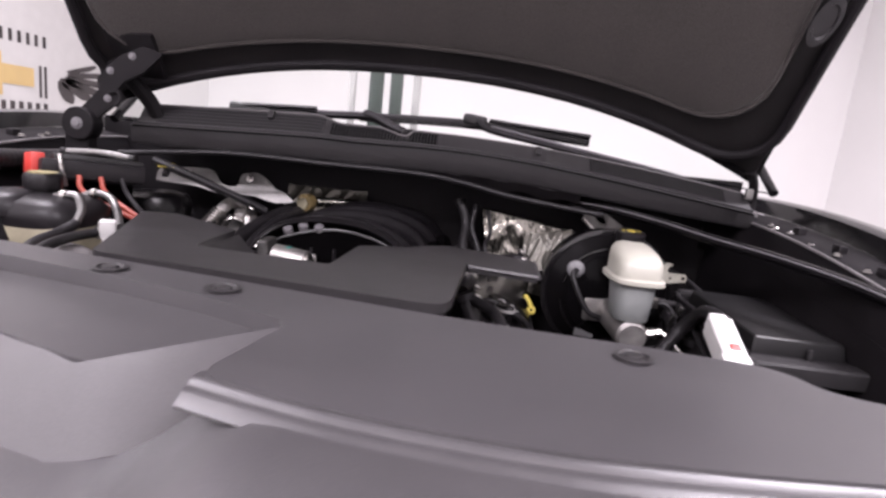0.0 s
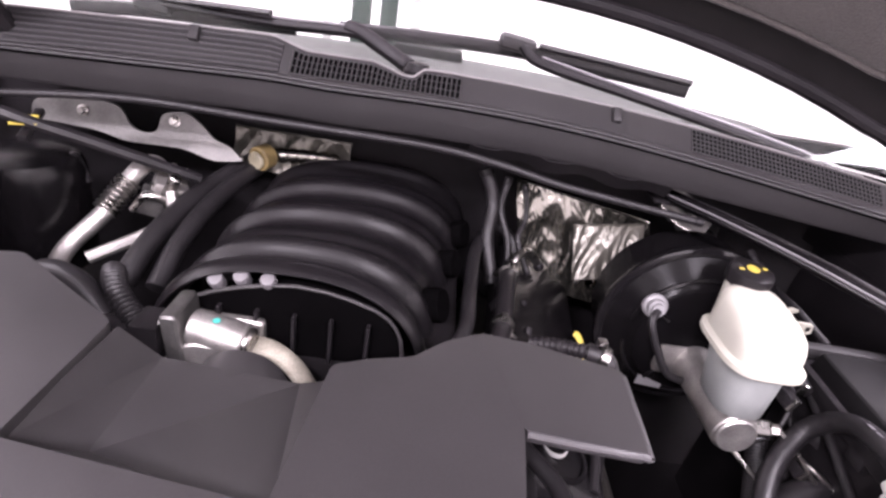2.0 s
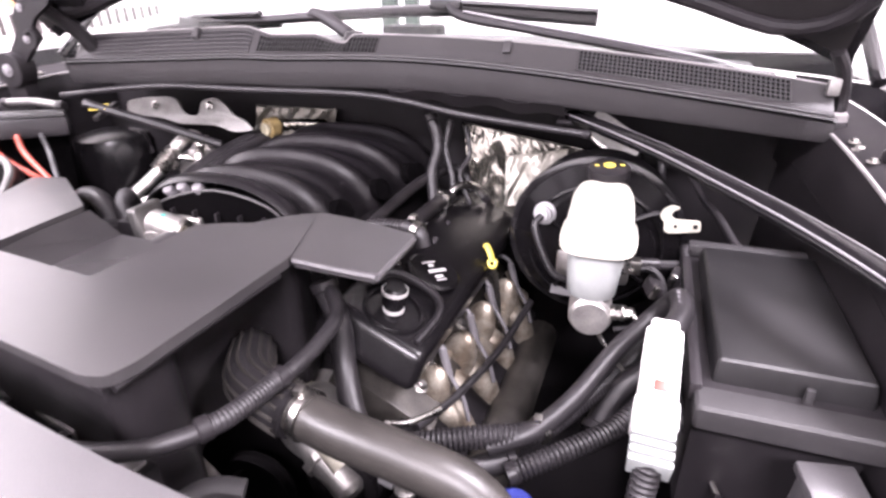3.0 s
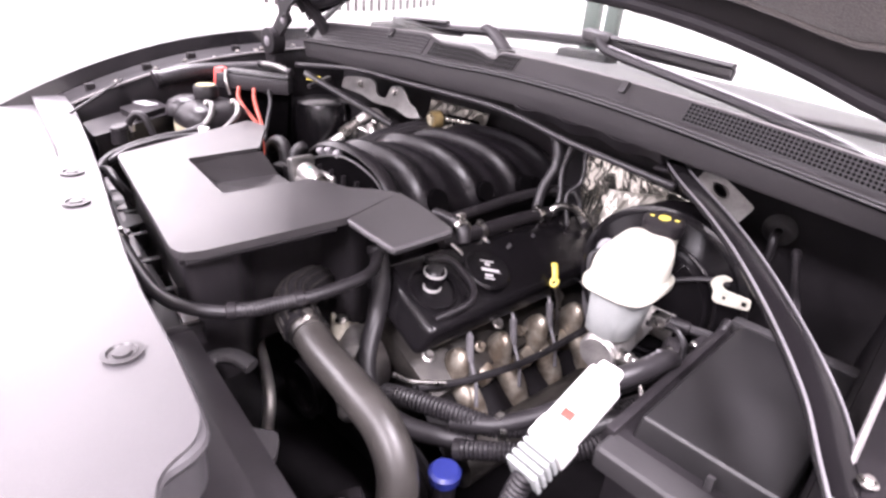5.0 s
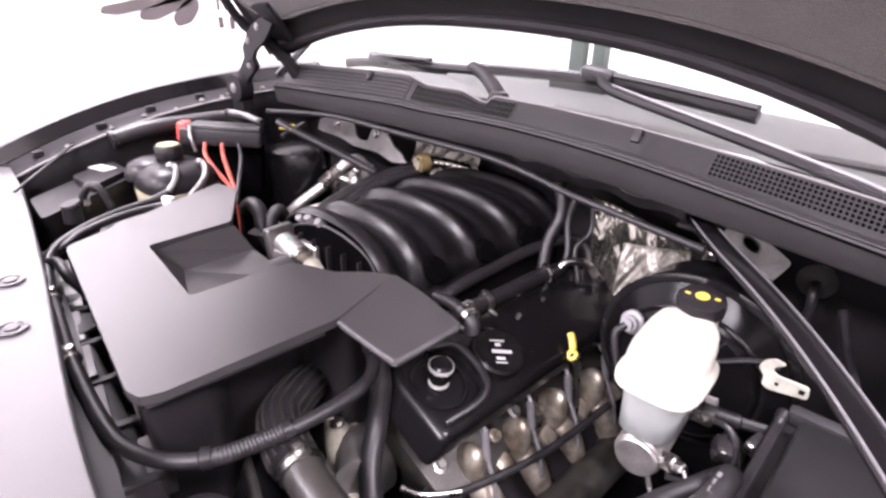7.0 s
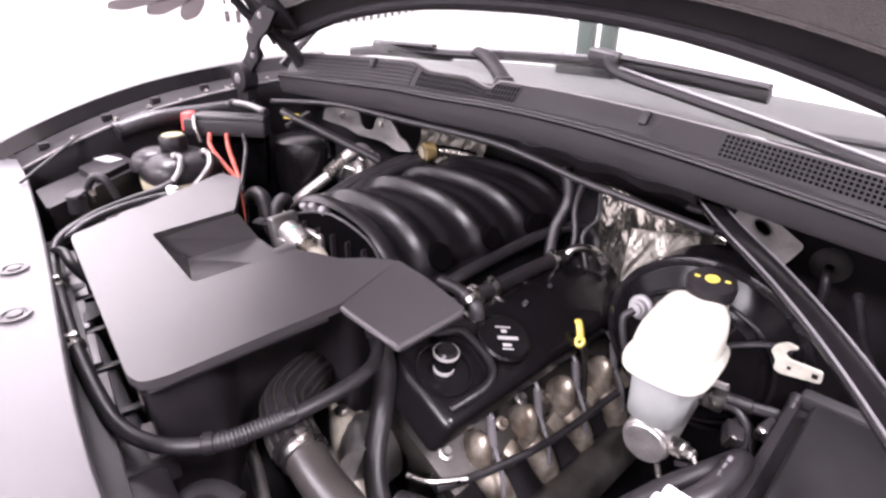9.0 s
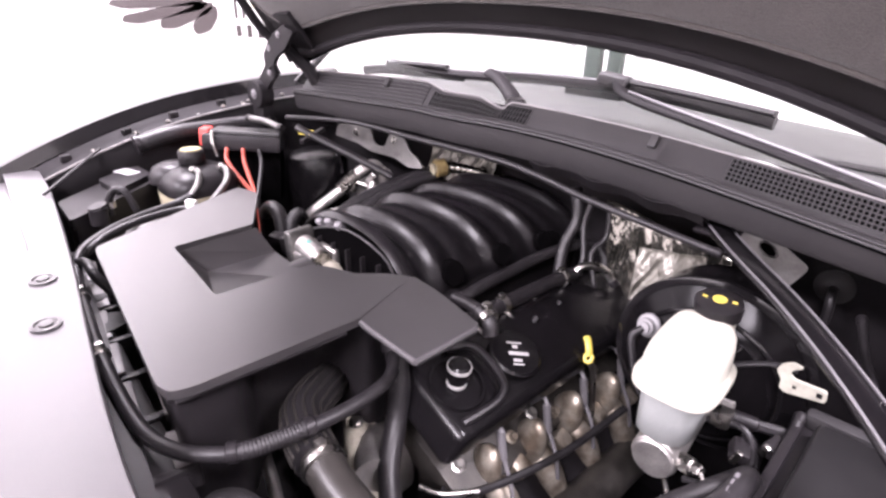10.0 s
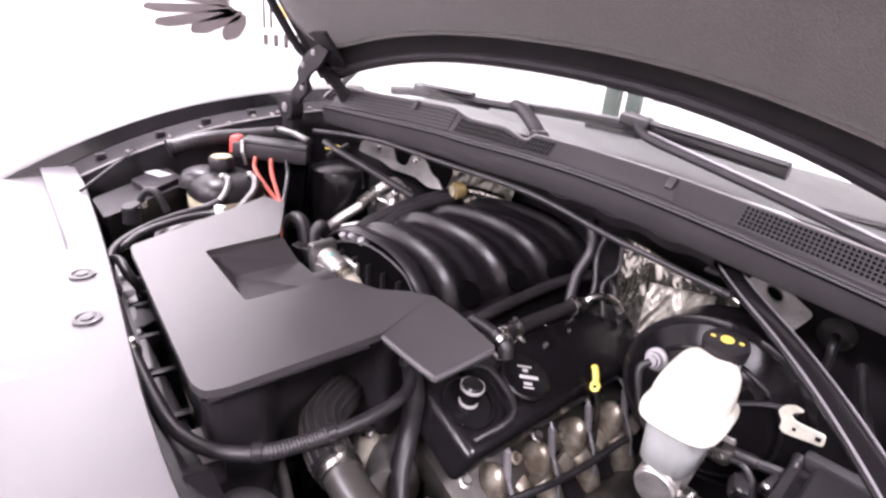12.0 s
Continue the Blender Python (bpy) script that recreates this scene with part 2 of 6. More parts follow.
def lathe(profile, m=None, seg=28, bm=None, wave=0.0, teeth=0):
    """A turned shape about z from (radius, height) pairs; wave and teeth give it grips."""
    b = bmesh.new()
    rings = []
    for r, h in profile:
        if r <= 1e-6:
            rings.append([b.verts.new((0, 0, h))])
        else:
            rings.append([b.verts.new((r * (1 + wave * math.cos(teeth * 2 * math.pi * k / seg)) * math.cos(2 * math.pi * k / seg),
                                       r * (1 + wave * math.cos(teeth * 2 * math.pi * k / seg)) * math.sin(2 * math.pi * k / seg), h)) for k in range(seg)])
    for a, c in zip(rings, rings[1:]):
        for k in range(seg):
            j = (k + 1) % seg
            if len(a) == 1 and len(c) > 1:
                b.faces.new((a[0], c[k], c[j]))
            elif len(c) == 1 and len(a) > 1:
                b.faces.new((a[k], a[j], c[0]))
            elif len(a) > 1:
                b.faces.new((a[k], a[j], c[j], c[k]))
    if len(rings[0]) > 1:
        b.faces.new(rings[0][::-1])
    if len(rings[-1]) > 1:
        b.faces.new(rings[-1])
    if m is not None:
        b.transform(m)
    return join(bm, b)


def along(p, q):
    """The pose at p whose z looks to q."""
    d = Vector(q) - Vector(p)
    return Matrix.Translation(p) @ d.to_track_quat("Z", "Y").to_matrix().to_4x4()


def rod(p, q, r, seg=16, r2=None, bm=None, edge=0.002):
    """A round bar from p to q with softened ends."""
    n = (Vector(q) - Vector(p)).length
    r2 = r if r2 is None else r2
    e = min(edge, n * 0.3, r * 0.5)
    return lathe([(0, 0), (r - e, 0), (r, e), (r2, n - e), (r2 - e, n), (0, n)], along(p, q), seg, bm)


def sheet(fn, nu, nv, thick=0.003):
    """A curved sheet from fn(u, v), u and v from 0 to 1, given a thickness."""
    b = bmesh.new()
    rows = [[b.verts.new(fn(i / nu, j / nv)) for j in range(nv + 1)] for i in range(nu + 1)]
    for i in range(nu):
        for j in range(nv):
            b.faces.new((rows[i][j], rows[i + 1][j], rows[i + 1][j + 1], rows[i][j + 1]))
    bmesh.ops.recalc_face_normals(b, faces=b.faces[:])
    if thick:
        bmesh.ops.solidify(b, geom=b.faces[:], thickness=thick)
    return b


def loft(rows, power=0.42):
    """A closed skin through rounded-square rings: (centre x, centre y, half x, half y, height, slope along y)."""
    b = bmesh.new()
    rings = []
    for cx, cy, a, c, z, *slope in rows:
        one = []
        for i in range(40):
            u = 2 * math.pi * i / 40
            x = math.copysign(abs(math.cos(u)) ** power, math.cos(u)) * a
            y = math.copysign(abs(math.sin(u)) ** power, math.sin(u)) * c
            one.append(b.verts.new((cx + x, cy + y, z + (slope[0] if slope else 0.0) * y)))
        rings.append(one)
    for p, q in zip(rings, rings[1:]):
        for i in range(40):
            b.faces.new((p[i], p[(i + 1) % 40], q[(i + 1) % 40], q[i]))
    b.faces.new(rings[0][::-1])
    b.faces.new(rings[-1])
    return b


def bolt_head(where, up, r=0.007, h=0.006, bm=None):
    """A flanged hexagon bolt head."""
    m = along(where, Vector(where) + Vector(up))
    bm = lathe([(0, 0), (r * 1.5, 0), (r * 1.5, h * 0.25), (r * 1.05, h * 0.35)], m, 16, bm)
    return lathe([(0, h * 0.2), (r, h * 0.2), (r, h * 0.85), (r * 0.85, h), (0, h)], m, 6, bm)


def slab(name, lo, hi, material, label, category):
    b = box([h - l for l, h in zip(lo, hi)], Matrix.Translation([(l + h) / 2 for l, h in zip(lo, hi)]), r=0)
    return tagged(part(name, b, material), label, category, kind="structure")


slab("floor", (-2.8, -4.0, -0.1), (4.2, 6.2, 0.0), M_FLOOR, "pale polished showroom floor", "floor")
slab("ceiling", (-2.8, -4.0, 3.4), (4.2, 6.2, 3.5), M_WALL, "plain white ceiling", "ceiling")
slab("wall_west", (-2.8, -4.0, 0), (-2.65, 6.2, 3.4), M_WALL, "plain white wall beside the truck", "wall")
slab("wall_east", (4.05, -4.0, 0), (4.2, 6.2, 3.4), M_WALL, "plain white wall", "wall")
slab("wall_north", (-2.65, 6.05, 0), (4.05, 6.2, 3.4), M_WALL, "plain white wall behind the truck", "wall")
slab("wall_south", (-2.65, -4.0, 0), (4.05, -3.85, 3.4), M_WALL, "plain white wall", "wall")


def wall_sign():
    """A printed winged badge on the wall: bars, a gold bar and feather stripes."""
    t = thing("wall_sign", (-2.64, 2.92, 1.4), "printed winged badge sign with gold bar on the white wall", "sign")
    part("board", box((0.012, 3.9, 1.1), Matrix.Translation((-2.642, 2.92, 1.44)), 0.002), M_WHITE, t)

    def bar(y, z, w, h, m, name, x=-2.633):
        part(name, box((0.006, w, h), Matrix.Translation((x, y, z)), 0.001), m, t)
    for i in range(23):
        u = (i - 11) / 11
        y = 2.92 + 0.75 * u
        low, top = 1.195 + 0.05 * u * u, 1.305
        bar(y, (low + top) / 2, 0.03, top - low, M_PRINT, "dark_bar")
        bar(y, 1.69, 0.022, 0.07, M_PRINT, "dark_bar")
    for s in (-1, 1):
        for k in range(2):
            bar(2.92 + s * (0.71 + 0.045 * k), 1.44, 0.016, 0.2, M_PRINT, "dark_bar")
    bar(2.92, 1.46, 1.3, 0.115, M_GOLD, "gold_bar", x=-2.631)
    bar(2.92, 1.46, 0.8, 0.25, M_GOLD, "gold_block", x=-2.6295)
    for s in (-1, 1):
        bar(2.92 + s * 0.27, 1.44, 0.1, 0.2, M_ORANGE, "orange_block", x=-2.6285)
    for s in (-1, 1):
        for deg, r0, r1, w in ((-40, 0.04, 0.25, 0.1), (-18, 0.05, 0.39, 0.075), (-9, 0.08, 0.56, 0.06), (-1, 0.1, 0.6, 0.05), (7, 0.12, 0.6, 0.042), (15, 0.12, 0.45, 0.036)):
            pts = [(r0, 0.01), (r0 + 0.04, -w * 0.4), (r1 - 0.08, -w * 0.6), (r1, -w * 0.2), (r1 - 0.02, w * 0.3), (r0 + 0.08, w * 0.4)]
            m = Matrix.Translation((-2.634, 2.92 + s * 0.83, 1.465 + 0.03 * s)) @ Matrix(((0, 0, 1, 0), (s, 0, 0, 0), (0, 1, 0, 0), (0, 0, 0, 1))) @ pose(0, 0, 0, 0, 0, deg)
            part("feather", prism(pts, 0, 0.005, r=0.0, corner=0.03, m=m), M_PRINT, t)
    return t


wall_sign()


def cab_posts():
    t = thing("door_frame", (-0.14, 1.95, 1.2), "grey-green upright frame seen through the windscreen", "frame")
    for x, w, m in ((-0.185, 0.045, M_GREEN), (-0.118, 0.04, M_GREEN), (-0.265, 0.02, M_LABEL), (-0.05, 0.025, M_LABEL)):
        part("post", box((w, 0.03, 0.7), Matrix.Translation((x, 1.93, 1.55)), 0.004), m, t)
    return t


cab_posts()


# ---- bodywork ----
def crown(x, half=0.78, mid=0.02):
    return abs((x - mid) / half) ** 2.3


def hood():
    t = thing("hood", (0.03, 1.2, 1.33), "open black hood with dark felt liner underneath", "hood")
    ang = radians(52)
    ahead = Vector((0, -math.cos(ang), math.sin(ang)))
    out = Vector((0, math.sin(ang), math.cos(ang)))

    def edge(x):
        k = crown(x)
        return Vector((x, 1.25 - 0.02 * k, 1.466 - 0.178 * k))

    def at(x, v, lift=0.0):
        p = edge(x)
        bow = 0.035 * math.sin(min(1.0, v / 1.15) * math.pi)
        return p + ahead * v + out * (lift + bow)

    part("skin", sheet(lambda a, b: at(-0.67 + 1.44 * a, -0.03 + 1.18 * b, 0.035), 40, 16, 0.003), M_GLOSS, t, "glossy black outer skin")
    # inner frame: a raised border round the liner
    bm = sheet(lambda a, b: at(-0.65 + 1.4 * a, 1.12 * b, 0.012), 40, 16, 0.004)
    part("inner_panel", bm, M_UNDER, t)

    def rim(w):
        """The closed line of the hood's edge, drawn in by w."""
        pts = []
        x0, x1, v0, v1 = -0.65 + w * 0.55, 0.75 - w, w * 0.95, 1.1 - w
        c = 0.13
        for i in range(21):
            x = x0 + c + (x1 - x0 - 2 * c) * i / 20
            pts.append((x, v0))
        for i in range(1, 6):
            a = math.pi / 2 * i / 6
            pts.append((x1 - c + c * math.sin(a), v0 + c - c * math.cos(a)))
        for i in range(9):
            pts.append((x1, v0 + c + (v1 - v0 - 2 * c) * i / 8))
        for i in range(21):
            pts.append((x1 - c - (x1 - x0 - 2 * c) * i / 20, v1))
        for i in range(9):
            pts.append((x0, v1 - c - (v1 - v0 - 2 * c) * i / 8))
        for i in range(1, 6):
            a = math.pi / 2 * i / 6
            pts.append((x0 + c - c * math.cos(a), v0 + c - c * math.sin(a)))
        return pts
    outer = [at(x, v, -0.006) for x, v in rim(0.0)]

    def inner(w):
        return [(x, v + (0.022 * crown(x) * max(0.0, 1 - v / 0.5))) for x, v in rim(w)]
    part("border_tube", tube(outer + outer[:1], 0.011, 10, 1), M_DARK, t, "black pressed border")
    line = [at(x, v, -0.004) for x, v in inner(0.054)]
    part("liner_edge", tube(line + line[:1], 0.005, 8, 1), M_LINER, t)
    b = bmesh.new()
    loops = []
    for w, lift in ((0.05, 0.008), (0.06, -0.008), (0.075, -0.012), (0.16, -0.014), (0.3, -0.015), (0.45, -0.015)):
        loops.append([b.verts.new(at(x, v, lift)) for x, v in inner(w)])
    for a, c in zip(loops, loops[1:]):
        for i in range(len(a)):
            j = (i + 1) % len(a)
            b.faces.new((a[i], a[j], c[j], c[i]))
    b.faces.new(loops[-1])
    part("liner", b, M_LINER, t, "dark felt insulation liner")
    # two oval openings in the side borders
    for x in (-0.6, 0.712):
        for v in (0.32, 0.62):
            p = at(x, v, -0.022)
            part("opening", lathe([(0.03, 0), (0.034, 0.004), (0.024, 0.004), (0.022, 0.001), (0, 0.0005)], along(p, p - out) @ Matrix.Diagonal((0.7, 1.3, 1, 1)), 20), M_RUBBER, t)
    return t


HOOD = hood()


def hinges(t):
    h = part("hinge", rod((-0.656, 1.14, 1.28), (-0.656, 1.176, 1.28), 0.033, 28), M_DARK, t, "black pressed steel hinge")
    part("pivot_bolt", bolt_head((-0.656, 1.14, 1.28), (0, -1, 0), 0.008, 0.005), M_BOOT, h)
    part("hinge_foot", box((0.05, 0.03, 0.06), Matrix.Translation((-0.665, 1.165, 1.24)), 0.006, 2), M_DARK, h)
    plate = [(-0.67, 1.3), (-0.622, 1.351), (-0.626, 1.372), (-0.602, 1.402), (-0.575, 1.423), (-0.532, 1.443), (-0.491, 1.432), (-0.53, 1.393), (-0.571, 1.371), (-0.584, 1.355), (-0.57, 1.337), (-0.6, 1.316), (-0.63, 1.29)]
    upright = Matrix(((1, 0, 0, 0), (0, 0, -1, 1.168), (0, 1, 0, 0), (0, 0, 0, 1)))
    part("lower_link", prism(plate, 0, 0.01, 0.002, 2, 0.005, m=upright), M_DARK, h, "pressed plate with marks in place of holes")
    part("upper_link", tube([(-0.605, 1.18, 1.41), (-0.59, 1.205, 1.385), (-0.565, 1.235, 1.345), (-0.552, 1.252, 1.31)], 0.022, 10, 6, flat=0.7), M_DARK, h)
    part("spring_clip", tube([(-0.6, 1.155, 1.345), (-0.582, 1.155, 1.35), (-0.575, 1.155, 1.335), (-0.585, 1.155, 1.32)], 0.004, 8), M_DARK, h)
    part("hood_bracket", box((0.1, 0.1, 0.012), Matrix.Translation((-0.57, 1.2, 1.43)) @ pose(0, 0, 0, -52), 0.004), M_DARK, h)
    # added heads stand in for holes that show the bright wall behind
    for p in ((-0.598, 1.158, 1.39), (-0.604, 1.158, 1.335), (-0.553, 1.158, 1.422)):
        part("hole_mark", bolt_head(p, (0, -1, 0), 0.005, 0.004), M_BOOT, h)
    r = part("hinge", rod((0.752, 1.252, 1.222), (0.778, 1.252, 1.222), 0.013, 20), M_DARK, t, "black pressed steel hinge")
    part("lower_link", tube([(0.765, 1.254, 1.222), (0.768, 1.262, 1.262), (0.757, 1.248, 1.3), (0.74, 1.236, 1.326)], 0.013, 10, 6, flat=0.7), M_DARK, r)
    part("hinge_post", box((0.022, 0.03, 0.09), Matrix.Translation((0.77, 1.262, 1.2)) @ pose(0, 0, 0, 8, -4, 0), 0.006, 2), M_RAIL, r, "worn grey bracket")
    part("latch_plate", box((0.016, 0.01, 0.024), Matrix.Translation((0.75, 1.245, 1.278)), 0.003), M_BRIGHT, r, "small bright plate")


hinges(HOOD)


def fender(side):
    """A front wing with its inner flange and the dark inner wall."""
    s = side
    x0 = -0.80 if s < 0 else 0.83
    low = 0.0 if s < 0 else 0.028
    t = thing("fender", (x0, 0.9, 1.0), "black front fender with flanged inner edge", "fender", "front fenders")

    def zt(y):
        sag = 0.2 * max(0.0, 1.05 - y) ** 2 if s < 0 else 0.0
        return (1.06 + 0.235 * (1 - ((1.35 - y) / 1.15) ** 2) if y < 1.35 else 1.295) - low - sag

    def top(a, b):
        y = 0.35 + 1.15 * a
        prof = ((-0.012, -0.03), (0.0, 0.0), (0.02, 0.004), (0.06, 0.0), (0.1, -0.03), (0.13, -0.1), (0.145, -0.25), (0.15, -0.45))
        k = b * (len(prof) - 1)
        i = min(int(k), len(prof) - 2)
        u = k - i
        dx = prof[i][0] * (1 - u) + prof[i + 1][0] * u
        dz = prof[i][1] * (1 - u) + prof[i + 1][1] * u
        return Vector((x0 + s * dx, y, zt(y) + dz))
    part("skin", sheet(top, 24, 14, 0.003), M_GLOSS, t, "glossy black outer panel")

    def flange(a, b):
        y = 0.35 + 1.1 * a
        prof = ((-0.012, -0.032), (-0.03, -0.036), (-0.06, -0.04), (-0.075, -0.045), (-0.085, -0.07), (-0.09, -0.14))
        k = b * (len(prof) - 1)
        i = min(int(k), len(prof) - 2)
        u = k - i
        dx = prof[i][0] * (1 - u) + prof[i + 1][0] * u
        dz = prof[i][1] * (1 - u) + prof[i + 1][1] * u
        return Vector((x0 + s * dx, y, zt(y) + dz))
    part("inner_flange", sheet(flange, 24, 12, 0.003), M_DARK, t, "black ledge with clips")
    for y in (0.62, 0.74, 0.87, 0.98, 1.1):
        part("clip", box((0.016, 0.02, 0.014), Matrix.Translation((x0 - s * 0.045, y, zt(y) - 0.033)), 0.003), M_BLACK, t)
        part("bolt", bolt_head((x0 - s * 0.062, y + 0.05, zt(y) - 0.04), (0, 0, 1), 0.006, 0.006), M_STEEL, t)
    part("edge_bead", tube([flange(i / 24, 0.62) + Vector((0, 0, 0.003)) for i in range(25)], 0.0028, 6, 1), M_RAIL, t, "bare folded edge")
    for k in range(9):
        p = flange(0.12 + 0.09 * k + 0.02 * math.sin(k * 2.3), 0.45)
        part("screw", bolt_head(p + Vector((0, 0, 0.002)), (0, 0, 1), 0.0045, 0.005), M_STEEL, t)
    # inner wall of the bay
    part("inner_wall", sheet(lambda a, b: Vector((x0 - s * (0.085 + 0.05 * b), 0.33 + 1.05 * a, zt(0.35 + 1.1 * a) - 0.12 - 0.62 * b)), 12, 8, 0.004), M_DARK, t)
    return t


fender(-1)
fender(1)


def firewall():
    slab("firewall", (-0.78, 1.42, 0.5), (0.82, 1.45, 1.3), M_DARK, "dark painted steel firewall behind the engine", "firewall")
    slab("bay_floor", (-0.8, 0.3, 0.5), (0.85, 1.45, 0.53), M_DARK, "dark underbody shield below the engine", "underbody")
    slab("radiator_support", (-0.8, 0.3, 0.5), (0.85, 0.44, 1.07), M_DARK, "black radiator support behind the grille", "radiator")


firewall()


def cowl_step(x):
    """How far the rear edge of the cowl stands above its plain line: a raised block, a ramp, and a notch at the wiper."""
    line = ((-0.8, 0.0), (-0.6, 0.004), (-0.56, 0.014), (-0.2, 0.014), (-0.155, 0.0), (-0.06, 0.0), (-0.015, -0.014), (0.0, -0.013), (0.012, 0.0), (1.0, 0.0))
    for (x0, a), (x1, b) in zip(line, line[1:]):
        if x0 <= x <= x1:
            return a + (b - a) * (x - x0) / (x1 - x0)
    return 0.0


def cowl():
    t = thing("cowl_panel", (0.02, 1.25, 1.3), "grey textured plastic cowl panel with vent grilles", "cowl panel")
    prof = ((0.03, -0.052), (0.012, -0.05), (0.007, -0.044), (0.003, -0.02), (0.0, -0.004), (0.003, 0.001), (0.008, 0.001), (0.0095, -0.014), (0.0145, -0.014),
            (0.016, 0.004), (0.021, 0.005), (0.025, 0.0065), (0.052, 0.033), (0.057, 0.0355), (0.062, 0.033), (0.07, 0.012), (0.09, -0.015), (0.13, -0.02), (0.21, -0.02))

    def base(x):
        k = crown(x, 0.72)
        wave = 0.004 * math.sin((x + 0.1) * 7.0) + 0.007 / (1 + math.exp((x + 0.15) * 40))
        drop = 0.058 * (x / 0.74) ** 2 if x > 0 else 0.022 * (x / 0.6) ** 2
        return 1.223 - (0.03 if x < 0.02 else 0.012) * k, 1.302 - drop, wave

    def at(x, j):
        y, z, wave = base(x)
        step = cowl_step(x) * (1.0 if j in (12, 13) else 0.6) if j > 11 else 0.0
        rise = 0.014 * crown(x, 0.72) if j < 4 else 0.0
        return Vector((x, y + prof[j][0], rise + z + wave * (1 if j < 11 else 0.3) + prof[j][1] + step))
    n = 180
    b = bmesh.new()
    rows = [[b.verts.new(at(-0.585 + 1.34 * i / n, j)) for j in range(len(prof))] for i in range(n + 1)]
    for i in range(n):
        for j in range(len(prof) - 1):
            b.faces.new((rows[i][j], rows[i + 1][j], rows[i + 1][j + 1], rows[i][j + 1]))
    bmesh.ops.recalc_face_normals(b, faces=b.faces[:])
    bmesh.ops.solidify(b, geom=b.faces[:], thickness=0.003)
    part("panel", b, M_COWL, t)

    def grille(x0, x1, cols, rws, lo, hi, bar, dark):
        """A sheet on the sloping cowl face, coloured as vent shade, with thin ribs."""
        def face(x, v, lift):
            p, q = at(x, 11), at(x, 12)
            nrm = (at(x + 0.01, 11) - p).cross(q - p).normalized()
            return p.lerp(q, lo + (hi - lo) * v) + nrm * lift
        # backing lies on the surface; its dark colour is the shade of the slots
        g = part("vent_grille", sheet(lambda a, b: face(x0 + (x1 - x0) * a, b, 0.0006), 40, 2, 0.0008), dark, t, "vent grille on a sheet painted dark as slot shade")
        if cols > 2:
            for c in range(cols + 1):
                x = x0 + (x1 - x0) * c / cols
                part("rib", tube([face(x, 0.0, 0.001), face(x, 1.0, 0.001)], (x1 - x0) / cols * 0.2, 6, 1), M_COWL, g)
        for r in range(rws + 1):
            part("rib", tube([face(x0 + (x1 - x0) * i / 40, r / rws, 0.001) for i in range(41)], bar, 6, 1), M_COWL, g)
    grille(0.403, 0.7, 46, 5, 0.04, 0.98, 0.0011, M_SHADE)
    grille(-0.17, 0.065, 34, 3, 0.06, 0.9, 0.0008, M_SHADE)
    grille(-0.545, -0.185, 2, 5, 0.06, 0.9, 0.0022, M_BLACK)
    for x in (-0.303, 0.29):
        p = at(x, 12)
        part("clip", box((0.013, 0.012, 0.022), Matrix.Translation(p + Vector((0, -0.009, -0.006))) @ pose(0, 0, 0, -40), 0.003), M_COWL, t)
    xs = [-0.58 + 1.33 * i / 90 for i in range(91)]
    # near-black tubes lie proud of the cowl, painted as shade in its grooves
    part("crease", tube([at(x, 7).lerp(at(x, 8), 0.5) + Vector((0, 0, 0.0125)) for x in xs], 0.0026, 6, 1), M_SHADE, t, "dark line painted as groove shade along the cowl")
    part("bead", tube([at(x, 5) + Vector((0, 0.001, 0.003)) for x in xs], 0.0024, 8, 1), M_COWL, t, "raised bead along the cowl")
    part("crease", tube([at(x, 4) + Vector((0, -0.0002, 0.001)) for x in xs], 0.0017, 6, 1), M_SHADE, t, "dark line painted as groove shade along the cowl")
    # paler tube puts the highlight on the rear edge into colour
    part("bead", tube([at(x, 13) for x in xs], 0.0018, 6, 1), M_RAIL, t, "rear edge with painted pale highlight")
    part("rear_flap", sheet(lambda a, b: at(0.09 + 0.3 * a, 2) + Vector((0, 0.006 + 0.02 * b, -0.004 - 0.022 * b - 0.004 * math.sin(a * 19))), 24, 4, 0.002), M_BLACK, t, "ragged black rubber flap")
    part("end_cap", box((0.035, 0.045, 0.03), Matrix.Translation((0.705, 1.335, 1.262)) @ pose(0, 0, 0, 15, 0, -20), 0.009, 3), M_LABEL, t, "pale end cap")
    return t


cowl()


